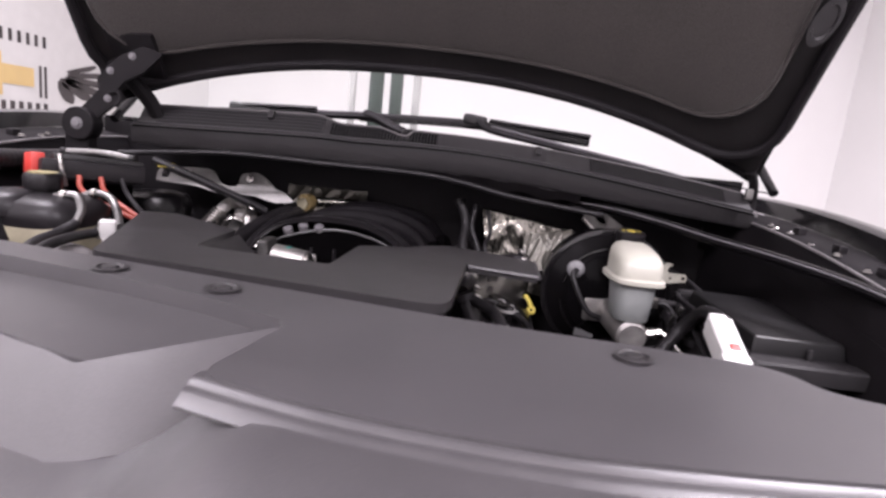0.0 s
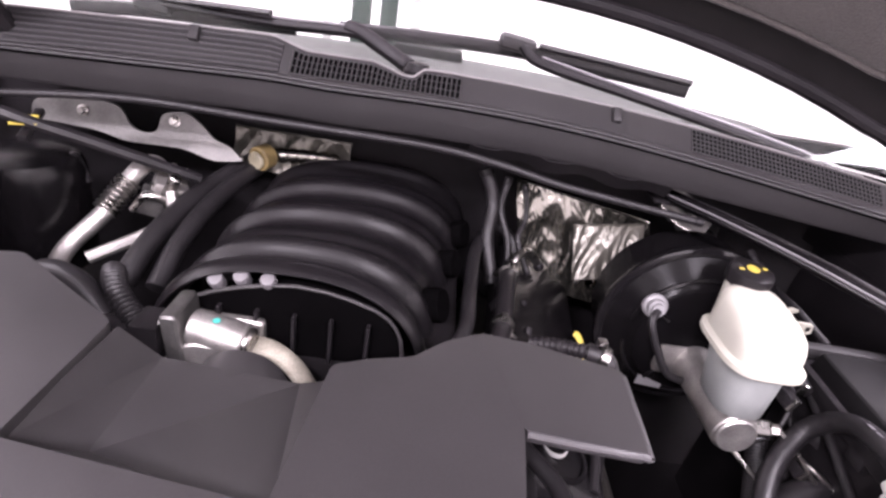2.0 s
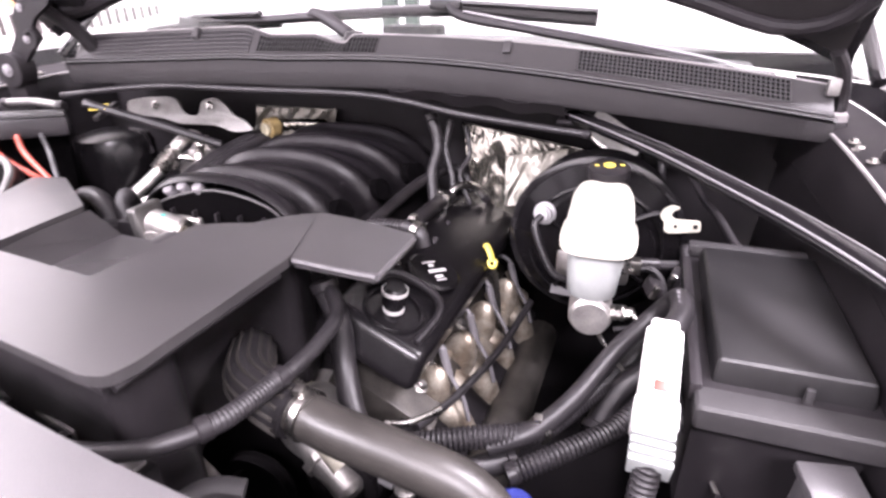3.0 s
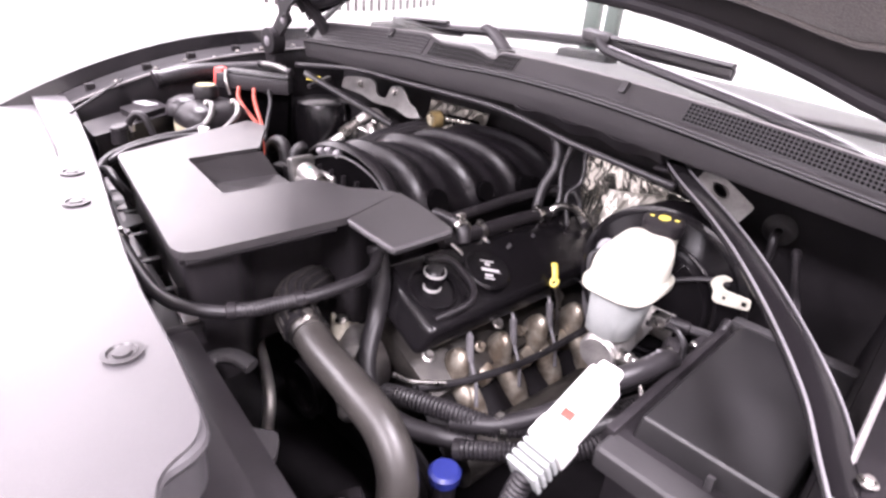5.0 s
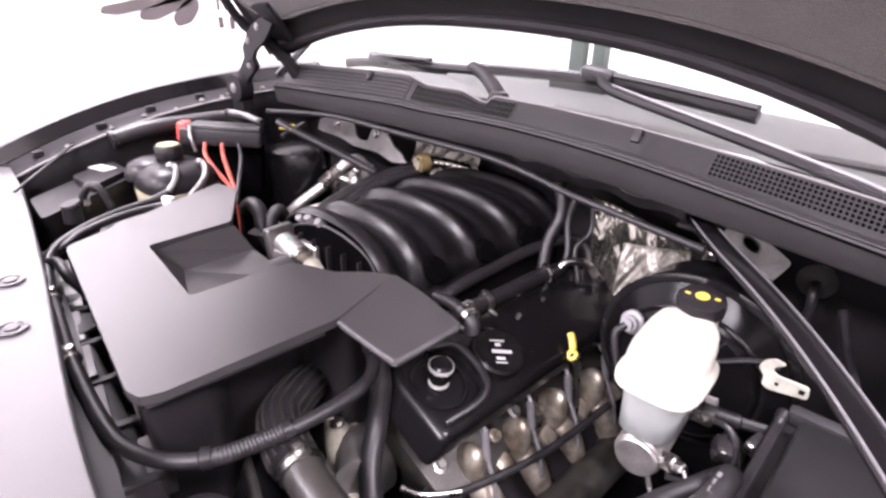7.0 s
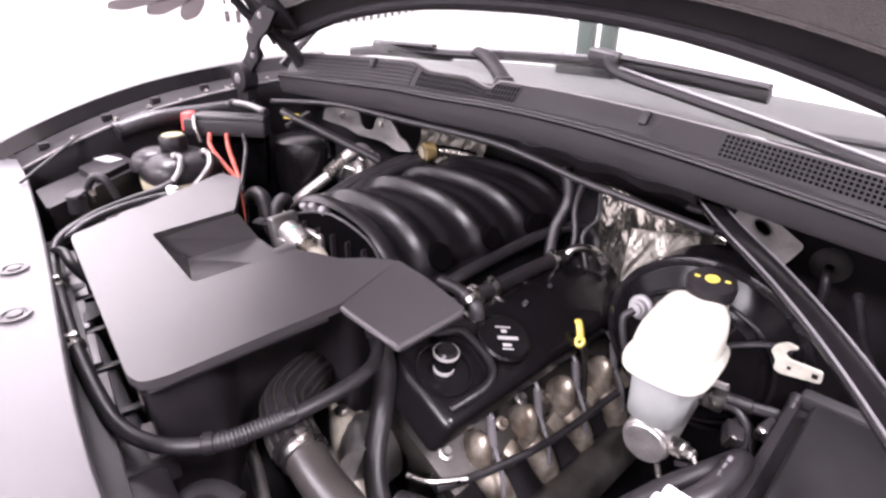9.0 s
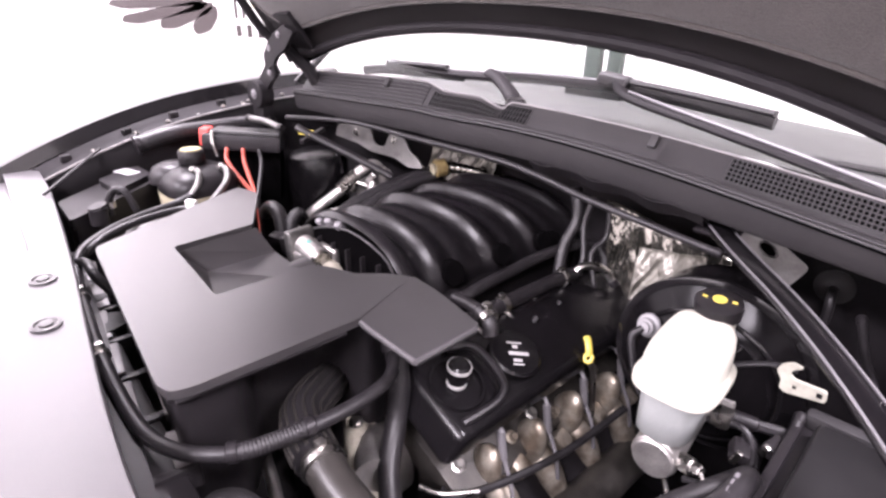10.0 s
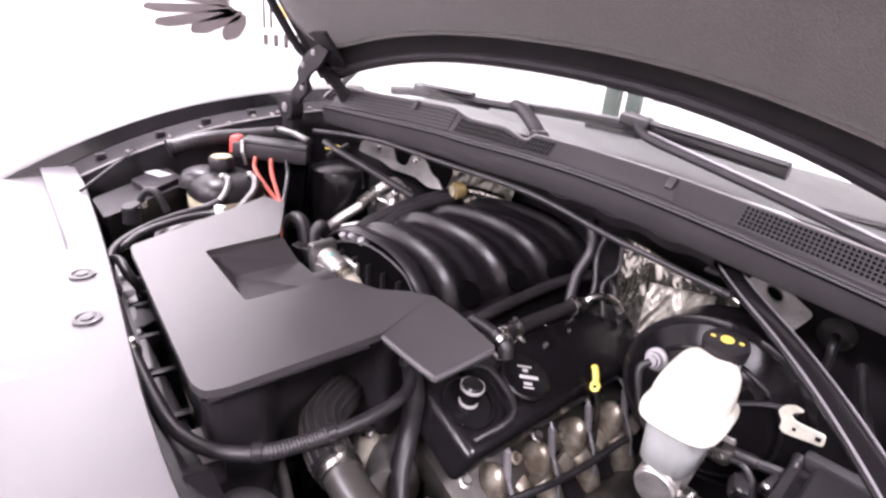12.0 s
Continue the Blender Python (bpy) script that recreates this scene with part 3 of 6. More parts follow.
def windscreen():
    def at(a, b):
        x = -0.66 + 1.46 * a
        k = crown(x, 0.8)
        return Vector((x * (1 - 0.1 * b), 1.335 - 0.1 * k + 0.8 * b - 0.08 * k * b, 1.318 - 0.035 * k + 0.597 * b))
    t = thing("windscreen", (0.02, 1.4, 1.37), "clear laminated windscreen glass above the cowl", "windscreen")
    g = part("glass", sheet(at, 24, 8, 0.004), M_GLASS, t)
    g.visible_shadow = False
    for a in (0.0, 1.0):
        part("pillar_trim", tube([at(a, 0.0), at(a, 0.5), at(a, 1.0)], 0.01, 10, 6), M_GLOSS, t, "black windscreen pillar")
    part("roof_edge", tube([at(i / 12, 1.0) for i in range(13)], 0.035, 10, 3), M_GLOSS, t)
    d = thing("dashboard", (0.02, 1.55, 1.36), "grey dashboard top behind the windscreen", "dashboard")
    part("dash_top", sheet(lambda a, b: Vector((-0.63 + 1.3 * a, 1.36 - 0.1 * crown(-0.63 + 1.3 * a) + 0.55 * b, 1.304 - 0.035 * crown(-0.63 + 1.3 * a) + 0.02 * math.sin(math.pi * b) - 0.03 * b)), 20, 12, 0.01), M_DASH, d)
    # added block, coloured as the dark reflection low in the windscreen
    part("reflection_block", box((0.137, 0.06, 0.05), Matrix.Translation((0.0, 1.62, 1.304)), 0.008, 2), M_REFLECTION, d, "added dark block in place of a windscreen reflection")
    return t


windscreen()

# ---- the engine bay: front panel and air box ----
def push_pin(x, y, z, parent):
    h = part("push_pin", lathe([(0.013, 0), (0.0165, 0.001), (0.017, 0.003), (0.0125, 0.0035), (0.011, 0.0015), (0.008, 0.0015), (0.0075, 0.004), (0, 0.0045)], Matrix.Translation((x, y, z))), M_COVER, parent, "round push-pin fastener")
    return h


def radiator_panel():
    t = thing("radiator_cover", (0, 0.4, 1.1), "grey textured plastic cover panel over the radiator", "radiator cover")
    shelf = [(-0.86, 0.7), (-0.65, 0.676), (-0.4, 0.632), (-0.2, 0.594), (-0.036, 0.56), (0.1, 0.533), (0.2, 0.517), (0.3, 0.505), (0.395, 0.489), (0.418, 0.475), (0.428, 0.445), (0.46, 0.43), (0.86, 0.41),
             (0.86, 0.35), (0.42, 0.315), (0.3, 0.307), (0.2, 0.306), (0.11, 0.316), (0.04, 0.33), (-0.03, 0.352), (-0.004, 0.465), (-0.1, 0.51), (-0.2, 0.54), (-0.35, 0.575), (-0.86, 0.64)]
    part("shelf", prism(shelf, 1.1, 1.155, 0.009, 3, 0.02), M_PANEL, t)
    ledge = [(-0.86, 0.65), (-0.2, 0.55), (0.0, 0.505), (-0.012, 0.44), (-0.128, 0.385), (-0.19, 0.41), (-0.3, 0.46), (-0.86, 0.54)]
    part("ledge", prism(ledge, 1.07, 1.138, 0.006, 3, 0.015, inset=-0.0), M_PANEL, t)
    # the nose: a broad face that falls away to the front

    def nose(a, b):
        x = -0.86 + 1.72 * a
        back = 0.495 - 0.09 * min(1.0, max(0.0, (x - 0.36) / 0.06))
        y = back - (back + 0.12) * b
        fall = (0.48 - y) / 0.6
        drop = 0.0 if fall < 0.3 else (fall - 0.3) ** 1.6 * 0.2
        k = min(1.0, max(0.0, (x + 0.09) / 0.12))
        return Vector((x, y, 1.094 + 0.0535 * k * k * (3 - 2 * k) - drop))
    part("nose", sheet(nose, 86, 24, 0.004), M_PANEL, t)
    wedge = bmesh.new()
    top = [(-0.4, 0.5, 1.1375), (-0.25, 0.44, 1.1375), (-0.13, 0.383, 1.1375), (-0.007, 0.463, 1.1525)]
    low = [(-0.4, 0.4, 1.092), (-0.24, 0.365, 1.092), (-0.115, 0.33, 1.092), (-0.04, 0.36, 1.1)]
    a = [wedge.verts.new(p) for p in top]
    c = [wedge.verts.new(p) for p in low]
    for i in range(3):
        wedge.faces.new((a[i], a[i + 1], c[i + 1], c[i]))
    bmesh.ops.recalc_face_normals(wedge, faces=wedge.faces[:])
    bmesh.ops.solidify(wedge, geom=wedge.faces[:], thickness=0.004)
    part("sloped_face", wedge, M_PANEL, t)
    edge = curve_points([(-0.032, 0.354, 0), (0.04, 0.332, 0), (0.11, 0.318, 0), (0.2, 0.308, 0), (0.3, 0.309, 0), (0.42, 0.317, 0), (0.86, 0.352, 0)], 8)
    prof = ((0.012, 1.151), (0.0, 1.153), (-0.004, 1.1525), (-0.008, 1.1495), (-0.012, 1.15), (-0.016, 1.149), (-0.026, 1.1445))

    def lip(a, b):
        p = edge[min(int(a * (len(edge) - 1) + 0.5), len(edge) - 1)]
        q = prof[min(int(b * (len(prof) - 1) + 0.5), len(prof) - 1)]
        return Vector((p[0], p[1] + q[0], q[1]))
    part("front_lip", sheet(lip, len(edge) - 1, len(prof) - 1, 0.003), M_PANEL, t, "sloped front lip with a crease")
    for x, y in ((-0.219, 0.562), (-0.091, 0.534), (0.284, 0.47)):
        push_pin(x, y, 1.155, t)
    step = [(-0.5, 0.665), (-0.2, 0.612), (0.0, 0.572), (0.2, 0.537), (0.39, 0.517), (0.5, 0.5), (0.5, 0.44), (0.4, 0.46), (0.2, 0.5), (0.0, 0.535), (-0.5, 0.63)]
    part("lower_step", prism(step, 1.04, 1.07, 0.005, 2, 0.02), M_BLACK, t, "black lower step behind the panel edge")
    part("rear_lip", tube([(p[0], p[1] - 0.003, 1.146) for p in shelf[1:12]], 0.006, 8, 4), M_PANEL, t)
    return t


radiator_panel()

def air_box():
    t = thing("air_box", (-0.1, 0.75, 1.0), "grey moulded plastic air intake cover over the engine front", "air box")
    # the top runs round a sunk pocket that is open towards the throttle
    front = [(-0.284, 0.645), (-0.299, 0.652), (-0.304, 0.667), (-0.408, 0.945), (-0.352, 0.957), (-0.215, 0.868), (-0.216, 0.734), (-0.03, 0.709), (-0.018, 0.852), (0.013, 0.867), (0.05, 0.878), (0.08, 0.909), (0.114, 0.93), (0.147, 0.806), (0.129, 0.608), (0.121, 0.586), (0.1, 0.581)]
    part("lid", prism(front, 1.139, 1.15, 0.0065, 4, 0.007), M_COVER, t, "satin grey moulded lid")
    b = bmesh.new()
    v = [b.verts.new(p) for p in ((-0.219, 0.731, 1.1425), (-0.027, 0.706, 1.1425), (-0.005, 0.845, 1.1425), (-0.212, 0.872, 1.1425), (-0.178, 0.764, 1.11), (-0.182, 0.885, 1.103), (-0.05, 0.875, 1.103))]
    for f in ((0, 1, 4), (1, 2, 6, 4), (4, 6, 5), (0, 4, 5, 3)):
        b.faces.new([v[k] for k in f])
    bmesh.ops.recalc_face_normals(b, faces=b.faces[:])
    bmesh.ops.solidify(b, geom=b.faces[:], thickness=0.003)
    part("pocket", b, M_COVER, t, "sunk pocket in the lid", 15)
    part("duct", tube([(-0.117, 0.82, 1.046), (-0.115, 0.865, 1.056), (-0.114, 0.91, 1.058)], 0.047, 32, 6), M_COVER, t, "round intake duct to the throttle")
    tab = [(0.112, 0.932), (0.147, 0.806), (0.252, 0.803), (0.257, 0.91), (0.165, 0.929)]
    dip = Matrix.Translation((0.13, 0.87, 1.15)) @ pose(0, 0, 0, 0, 2.5, 0) @ Matrix.Translation((-0.13, -0.87, -1.15))
    part("tab", prism(tab, 1.1385, 1.1492, 0.004, 3, 0.008, m=dip), M_COVER, t, "flat tab at the side of the lid")
    # paler material puts the bevel highlight into the colour of the rim
    part("tab_rim", tube([dip @ Vector(p) for p in ((0.15, 0.806, 1.1465), (0.2, 0.8035, 1.1465), (0.247, 0.803, 1.1465), (0.2525, 0.81, 1.1465), (0.2565, 0.903, 1.1465))], 0.0034, 8, 3), M_PANEL, t, "pale rim painted as edge highlight")
    body = [(-0.288, 0.658), (-0.395, 0.945), (-0.35, 0.94), (-0.235, 0.85), (-0.245, 0.715), (-0.015, 0.69), (-0.0, 0.835), (0.1, 0.92), (0.13, 0.83), (0.055, 0.81), (0.055, 0.705), (0.11, 0.66), (0.112, 0.59)]
    part("lower_box", prism(body, 0.935, 1.139, 0.004, 2, 0.02), M_BLACK, t, "black lower half")
    part("seam_lip", tube([(-0.292, 0.655, 1.134), (0.114, 0.587, 1.134)], 0.004, 8, 1), M_BLACK, t)
    part("seam_lip", tube([(0.118, 0.59, 1.134), (0.14, 0.79, 1.134)], 0.004, 8, 1), M_BLACK, t)
    return t


air_box()


def intake():
    t = thing("intake_manifold", (-0.05, 1.17, 1.0), "black ribbed nylon intake manifold with curved runners", "intake manifold")
    crests = ((1.046, 0.0, 0.02), (1.15, 0.024, 0.022), (1.25, 0.042, 0.022), (1.36, 0.056, 0.02))

    def at(y, b):
        """The shell: a rounded arch across the engine, with a raised crest along each runner, skewed back on one side."""
        ang = math.pi * (1 - b)
        k = min(1.0, max(0.0, (y - 0.952) / 0.03))
        k = math.sqrt(max(0.0, 1 - (1 - k) ** 2))
        right = 0.03 + 0.03 * k + 0.11 * max(0.0, y - 0.99)
        left = -0.205 - 0.03 * k
        top = 1.122 + 0.022 * k - 0.012 * max(0.0, y - 1.05)
        lift = 0.026 * math.exp(-((y - 0.985) / 0.018) ** 2) if y > 0.985 else 0.026 * k
        back = max(0.0, b - 0.45) / 0.55
        for c, skew, high in crests:
            d = y - c - skew * back
            lift = max(lift, high * math.exp(-(d / (0.013 if d < 0 else 0.028)) ** 2))
            lift = max(lift, 0.006 * math.exp(-((d - 0.058) / 0.018) ** 2))
        cx, rx, z0 = (left + right) / 2, (right - left) / 2, 1.035
        h = top - z0
        c, n = math.cos(ang), math.sin(ang)
        x = cx + math.copysign(abs(c) ** 0.84, c) * (rx + lift * 0.4)
        z = z0 + n ** 0.84 * (h + lift)
        return Vector((x, y, z))
    cuts = (0.966, 1.02, 1.11, 1.215, 1.32, 1.42)
    for y0, y1 in zip(cuts, cuts[1:]):
        part("runner", sheet(lambda p, q: at(y0 + (y1 - y0) * p, q), max(8, int((y1 - y0) / 0.004)), 44, 0.003), M_MANIFOLD, t, "curved glossy black runner", 70)
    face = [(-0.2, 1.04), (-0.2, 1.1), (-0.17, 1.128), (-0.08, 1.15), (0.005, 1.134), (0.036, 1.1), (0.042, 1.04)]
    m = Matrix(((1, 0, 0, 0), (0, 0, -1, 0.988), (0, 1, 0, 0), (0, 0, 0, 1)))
    # solid block coloured as the shade inside the opening
    part("opening_shade", prism(face, 0, 0.02, 0.002, 1, 0.02, m=m), M_SHADE, t, "front opening filled with painted shade")
    part("frame_rim", tube([(x, 0.967, z) for x, z in face], 0.0022, 8, 3), M_COVER, t, "lighter moulded rim round the front opening")
    for x, z in ((-0.165, 1.128), (-0.138, 1.136), (-0.11, 1.136)):
        part("boss", lathe([(0.008, -0.012), (0.0085, 0.004), (0.007, 0.007), (0, 0.008)], along((x, 0.972, z + 0.012), (x, 0.948, z + 0.042))), M_BOOT, t, "grey round boss")
    for i in range(5):
        x = -0.16 + 0.04 * i
        part("web", box((0.004, 0.018, 0.06), Matrix.Translation((x, 0.968, 1.085)), 0.001), M_BLACK, t)
    # flat discs painted as the shade in the hollows between runners
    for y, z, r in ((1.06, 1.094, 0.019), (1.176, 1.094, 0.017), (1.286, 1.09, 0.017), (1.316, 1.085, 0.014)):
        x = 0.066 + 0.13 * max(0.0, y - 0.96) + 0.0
        part("port_shade", lathe([(0.0, 0.003), (r * 0.95, 0.003), (r, -0.002), (r, -0.02)], along((x, y, z), (x + 0.08, y - 0.035, z + 0.03)) @ Matrix.Diagonal((1, 1.2, 1, 1)), 22), M_SHADE, t, "round painted shade between runners")
    return t


intake()


def throttle():
    t = thing("throttle_body", (-0.1, 0.9, 1.05), "cast aluminium throttle body with motor housing", "throttle body")
    part("flange", box((0.1, 0.014, 0.095), Matrix.Translation((-0.1, 0.915, 1.075)), 0.008, 3), M_ALU, t)
    part("bore", rod((-0.1, 0.87, 1.07), (-0.1, 0.915, 1.07), 0.044, 28), M_ALU, t)
    part("motor", rod((-0.118, 0.893, 1.118), (-0.06, 0.886, 1.112), 0.02, 24), M_ALU, t, "round motor housing")
    part("motor_cap", rod((-0.062, 0.8865, 1.1122), (-0.054, 0.8855, 1.1114), 0.017, 24), M_STEEL, t)
    part("gear_case", box((0.018, 0.055, 0.075), Matrix.Translation((-0.128, 0.893, 1.108)) @ pose(0, 0, 0, 0, -6, 0), 0.006, 3), M_BRIGHT, t)
    for dy, dz in ((-0.02, 0.025), (0.02, 0.025), (0.0, -0.03)):
        part("screw", bolt_head((-0.138, 0.893 + dy, 1.108 + dz), (-1, 0, 0.1), 0.005, 0.004), M_STEEL, t)
    part("plug", box((0.03, 0.04, 0.035), Matrix.Translation((-0.165, 0.9, 1.1)), 0.004), M_BLACK, t)
    part("wiring", tube([(-0.18, 0.905, 1.1), (-0.215, 0.93, 1.12), (-0.235, 0.96, 1.125), (-0.25, 0.98, 1.1)], 0.012, 10, ribs=0.0015, pitch=0.006), M_RUBBER, t)
    part("plug", box((0.045, 0.03, 0.04), Matrix.Translation((-0.21, 0.9, 1.085)) @ pose(0, 0, 0, 0, 10, 30), 0.005), M_BLACK, t)
    part("arm", tube([(-0.07, 0.9, 1.1), (-0.04, 0.898, 1.099), (-0.012, 0.888, 1.088), (0.01, 0.875, 1.07)], 0.013, 12, 6, flat=0.5), M_CAST, t, "pale cast arm")
    part("dab", lathe([(0, 0), (0.004, 0), (0.004, 0.0006), (0, 0.0006)], along((-0.09, 0.885, 1.1349), (-0.09, 0.88, 1.2)), 12), M_DAB, t, "small teal paint dab")
    shift(t, (-0.06, 0.048, -0.018))
    return t


throttle()


def valve_cover():
    t = thing("valve_cover", (0.21, 1.1, 0.95), "black valve cover on the cylinder head", "valve cover")
    m = Matrix.Translation((0.2245, 1.115, 1.006)) @ pose(0, 0, 0, 0, 24, -4.5)
    part("cover", box((0.156, 0.545, 0.044), m, 0.014, 5, taper=0.9), M_VALVE, t)
    cap = part("oil_cap", lathe([(0.04, 0), (0.041, 0.004), (0.041, 0.012), (0.037, 0.015), (0.03, 0.0135), (0, 0.0135)], m @ Matrix.Translation((0.008, -0.09, 0.0205)), 40, wave=0.012, teeth=20), M_VALVE, t, "round black oil filler cap with white print")
    top = m @ Matrix.Translation((0.008, -0.09, 0.035))
    for x, y, w, h in ((0, 0.017, 0.024, 0.003), (0, 0.01, 0.009, 0.006), (0.004, -0.002, 0.032, 0.006), (0, -0.014, 0.014, 0.005), (0, -0.021, 0.018, 0.0025)):
        part("print_bar", box((w, h, 0.0006), top @ pose(0, 0, 0, 0, 0, 58) @ Matrix.Translation((x, y, 0)), 0), M_INK, cap)
    # filler neck with its collar
    nm = m @ Matrix.Translation((0.0, -0.2, 0.02))
    # flat disc on the cover, coloured as the shade of a recess
    part("well_shade", lathe([(0.0, 0.0012), (0.036, 0.0012), (0.037, -0.004), (0, -0.004)], nm, 28), M_SHADE, t, "black disc painted as shade in the filler recess")
    part("collar", lathe([(0.036, 0), (0.041, 0.0), (0.043, 0.004), (0.041, 0.007), (0.037, 0.006), (0.036, 0.0)], nm, 32), M_VALVE, t)
    upright = Matrix.Translation(nm.translation) @ pose(0, 0, 0, 0, 8, 0)
    part("stem", lathe([(0.013, -0.005), (0.013, 0.012), (0.0165, 0.016), (0.0165, 0.036), (0.013, 0.04), (0, 0.04)], upright, 20), M_VALVE, t)
    for h, r in ((0.003, 0.0145), (0.031, 0.0175)):
        part("band", lathe([(r - 0.002, 0), (r, 0), (r, 0.005), (r - 0.002, 0.005), (r - 0.002, 0)], upright @ Matrix.Translation((0, 0, h)), 20), M_LABEL, t, "pale band")
    hm = nm @ pose(0, 0, 0, 0, 0, 0)
    part("guard", tube([hm @ Vector(p) for p in ((0.05, -0.03, 0.0), (0.052, 0.03, 0.012), (0.03, 0.055, 0.018), (-0.03, 0.055, 0.016), (-0.05, 0.02, 0.01))], 0.006, 10), M_BLACK, t)
    for y in (-0.25, -0.1, 0.06, 0.2):
        part("bolt", bolt_head(m @ Vector((0.082, y, -0.02)), (0.5, 0, 0.8), 0.007, 0.009), M_STEEL, t)
    return t


valve_cover()


def dipstick():
    t = thing("dipstick", (0.279, 1.2, 0.95), "yellow-handled engine oil dipstick with small ring", "dipstick")
    part("handle", tube([(0.286, 1.151, 1.022), (0.29, 1.148, 1.021), (0.297, 1.142, 1.011), (0.301, 1.138, 1.0)], 0.0058, 10, 5, flat=0.7), M_YELLOW, t, "yellow curved handle")
    part("finger_ring", tube([(0.301 + 0.006 * math.cos(a), 1.137 + 0.004 * math.sin(a), 0.997 + 0.005 * math.sin(a)) for a in [i * math.pi / 6 for i in range(13)]], 0.0034, 8, 3), M_YELLOW, t)
    part("tube", tube([(0.298, 1.146, 0.991), (0.305, 1.16, 0.94), (0.312, 1.17, 0.8), (0.315, 1.17, 0.7)], 0.005, 8), M_STEEL, t)
    return t


dipstick()


def exhaust():
    t = thing("exhaust_manifold", (0.29, 1.06, 0.8), "worn steel exhaust manifold with spark plug shields", "exhaust manifold")
    part("heat_plate", sheet(lambda a, b: Vector((0.24 + 0.11 * b, 0.86 + 0.5 * a, 0.88 - 0.12 * b + 0.012 * math.sin(a * 27))), 30, 6, 0.003), M_DARK, t, "stained steel heat plate")
    for x, y in ((0.248, 0.948), (0.264, 1.042), (0.272, 1.138), (0.292, 1.228)):
        top, foot = Vector((x + 0.02, y - 0.008, 0.91)), Vector((x, y, 0.855))
        part("shield", lathe([(0.026, -0.05), (0.031, -0.02), (0.031, 0.008), (0.028, 0.032), (0.022, 0.052), (0.0145, 0.066), (0.0075, 0.073), (0, 0.075)], along(foot, top) @ Matrix.Diagonal((0.72, 1.08, 1, 1)), 22), M_SHIELD, t, "rounded silver plug shield")
        b = Vector((x + 0.022, y + 0.008, 0.95))
        part("wire_boot", rod(b, b + Vector((0.012, -0.006, -0.045)), 0.0065, 12), M_BOOT, t)
        part("plug_wire", tube([b + Vector((-0.02, 0.012, 0.008)), b, b + Vector((0.012, -0.005, -0.04)), b + Vector((0.034, -0.012, -0.075)), b + Vector((0.045, -0.018, -0.11))], 0.0036, 8), M_BOOT, t, "grey plug wire")
        part("bolt", bolt_head((x + 0.012, y + 0.05, 0.9), (0.6, 0, 0.6), 0.007, 0.012), M_SHIELD, t)
        part("tube", tube([(x, y, 0.86), (x + 0.04, y + 0.005, 0.83), (x + 0.055, y + 0.02, 0.77)], 0.022, 14), M_SHIELD, t)
        part("pad", box((0.03, 0.03, 0.04), Matrix.Translation((x + 0.03, y + 0.048, 0.85)) @ pose(0, 0, 0, 10, 35, 12), 0.006, 2), M_SHIELD, t)
    part("log", tube([(0.35, 0.86, 0.79), (0.36, 1.05, 0.78), (0.37, 1.3, 0.76)], 0.034, 14), M_IRON, t)
    part("rail", tube([(0.27, 0.845, 0.9), (0.3, 0.93, 0.89), (0.335, 1.04, 0.895), (0.365, 1.16, 0.92)], 0.006, 8), M_RUBBER, t)
    part("rail_tip", tube([(0.235, 0.825, 0.915), (0.262, 0.84, 0.91), (0.29, 0.885, 0.9)], 0.0045, 8), M_STEEL, t)
    return t


exhaust()


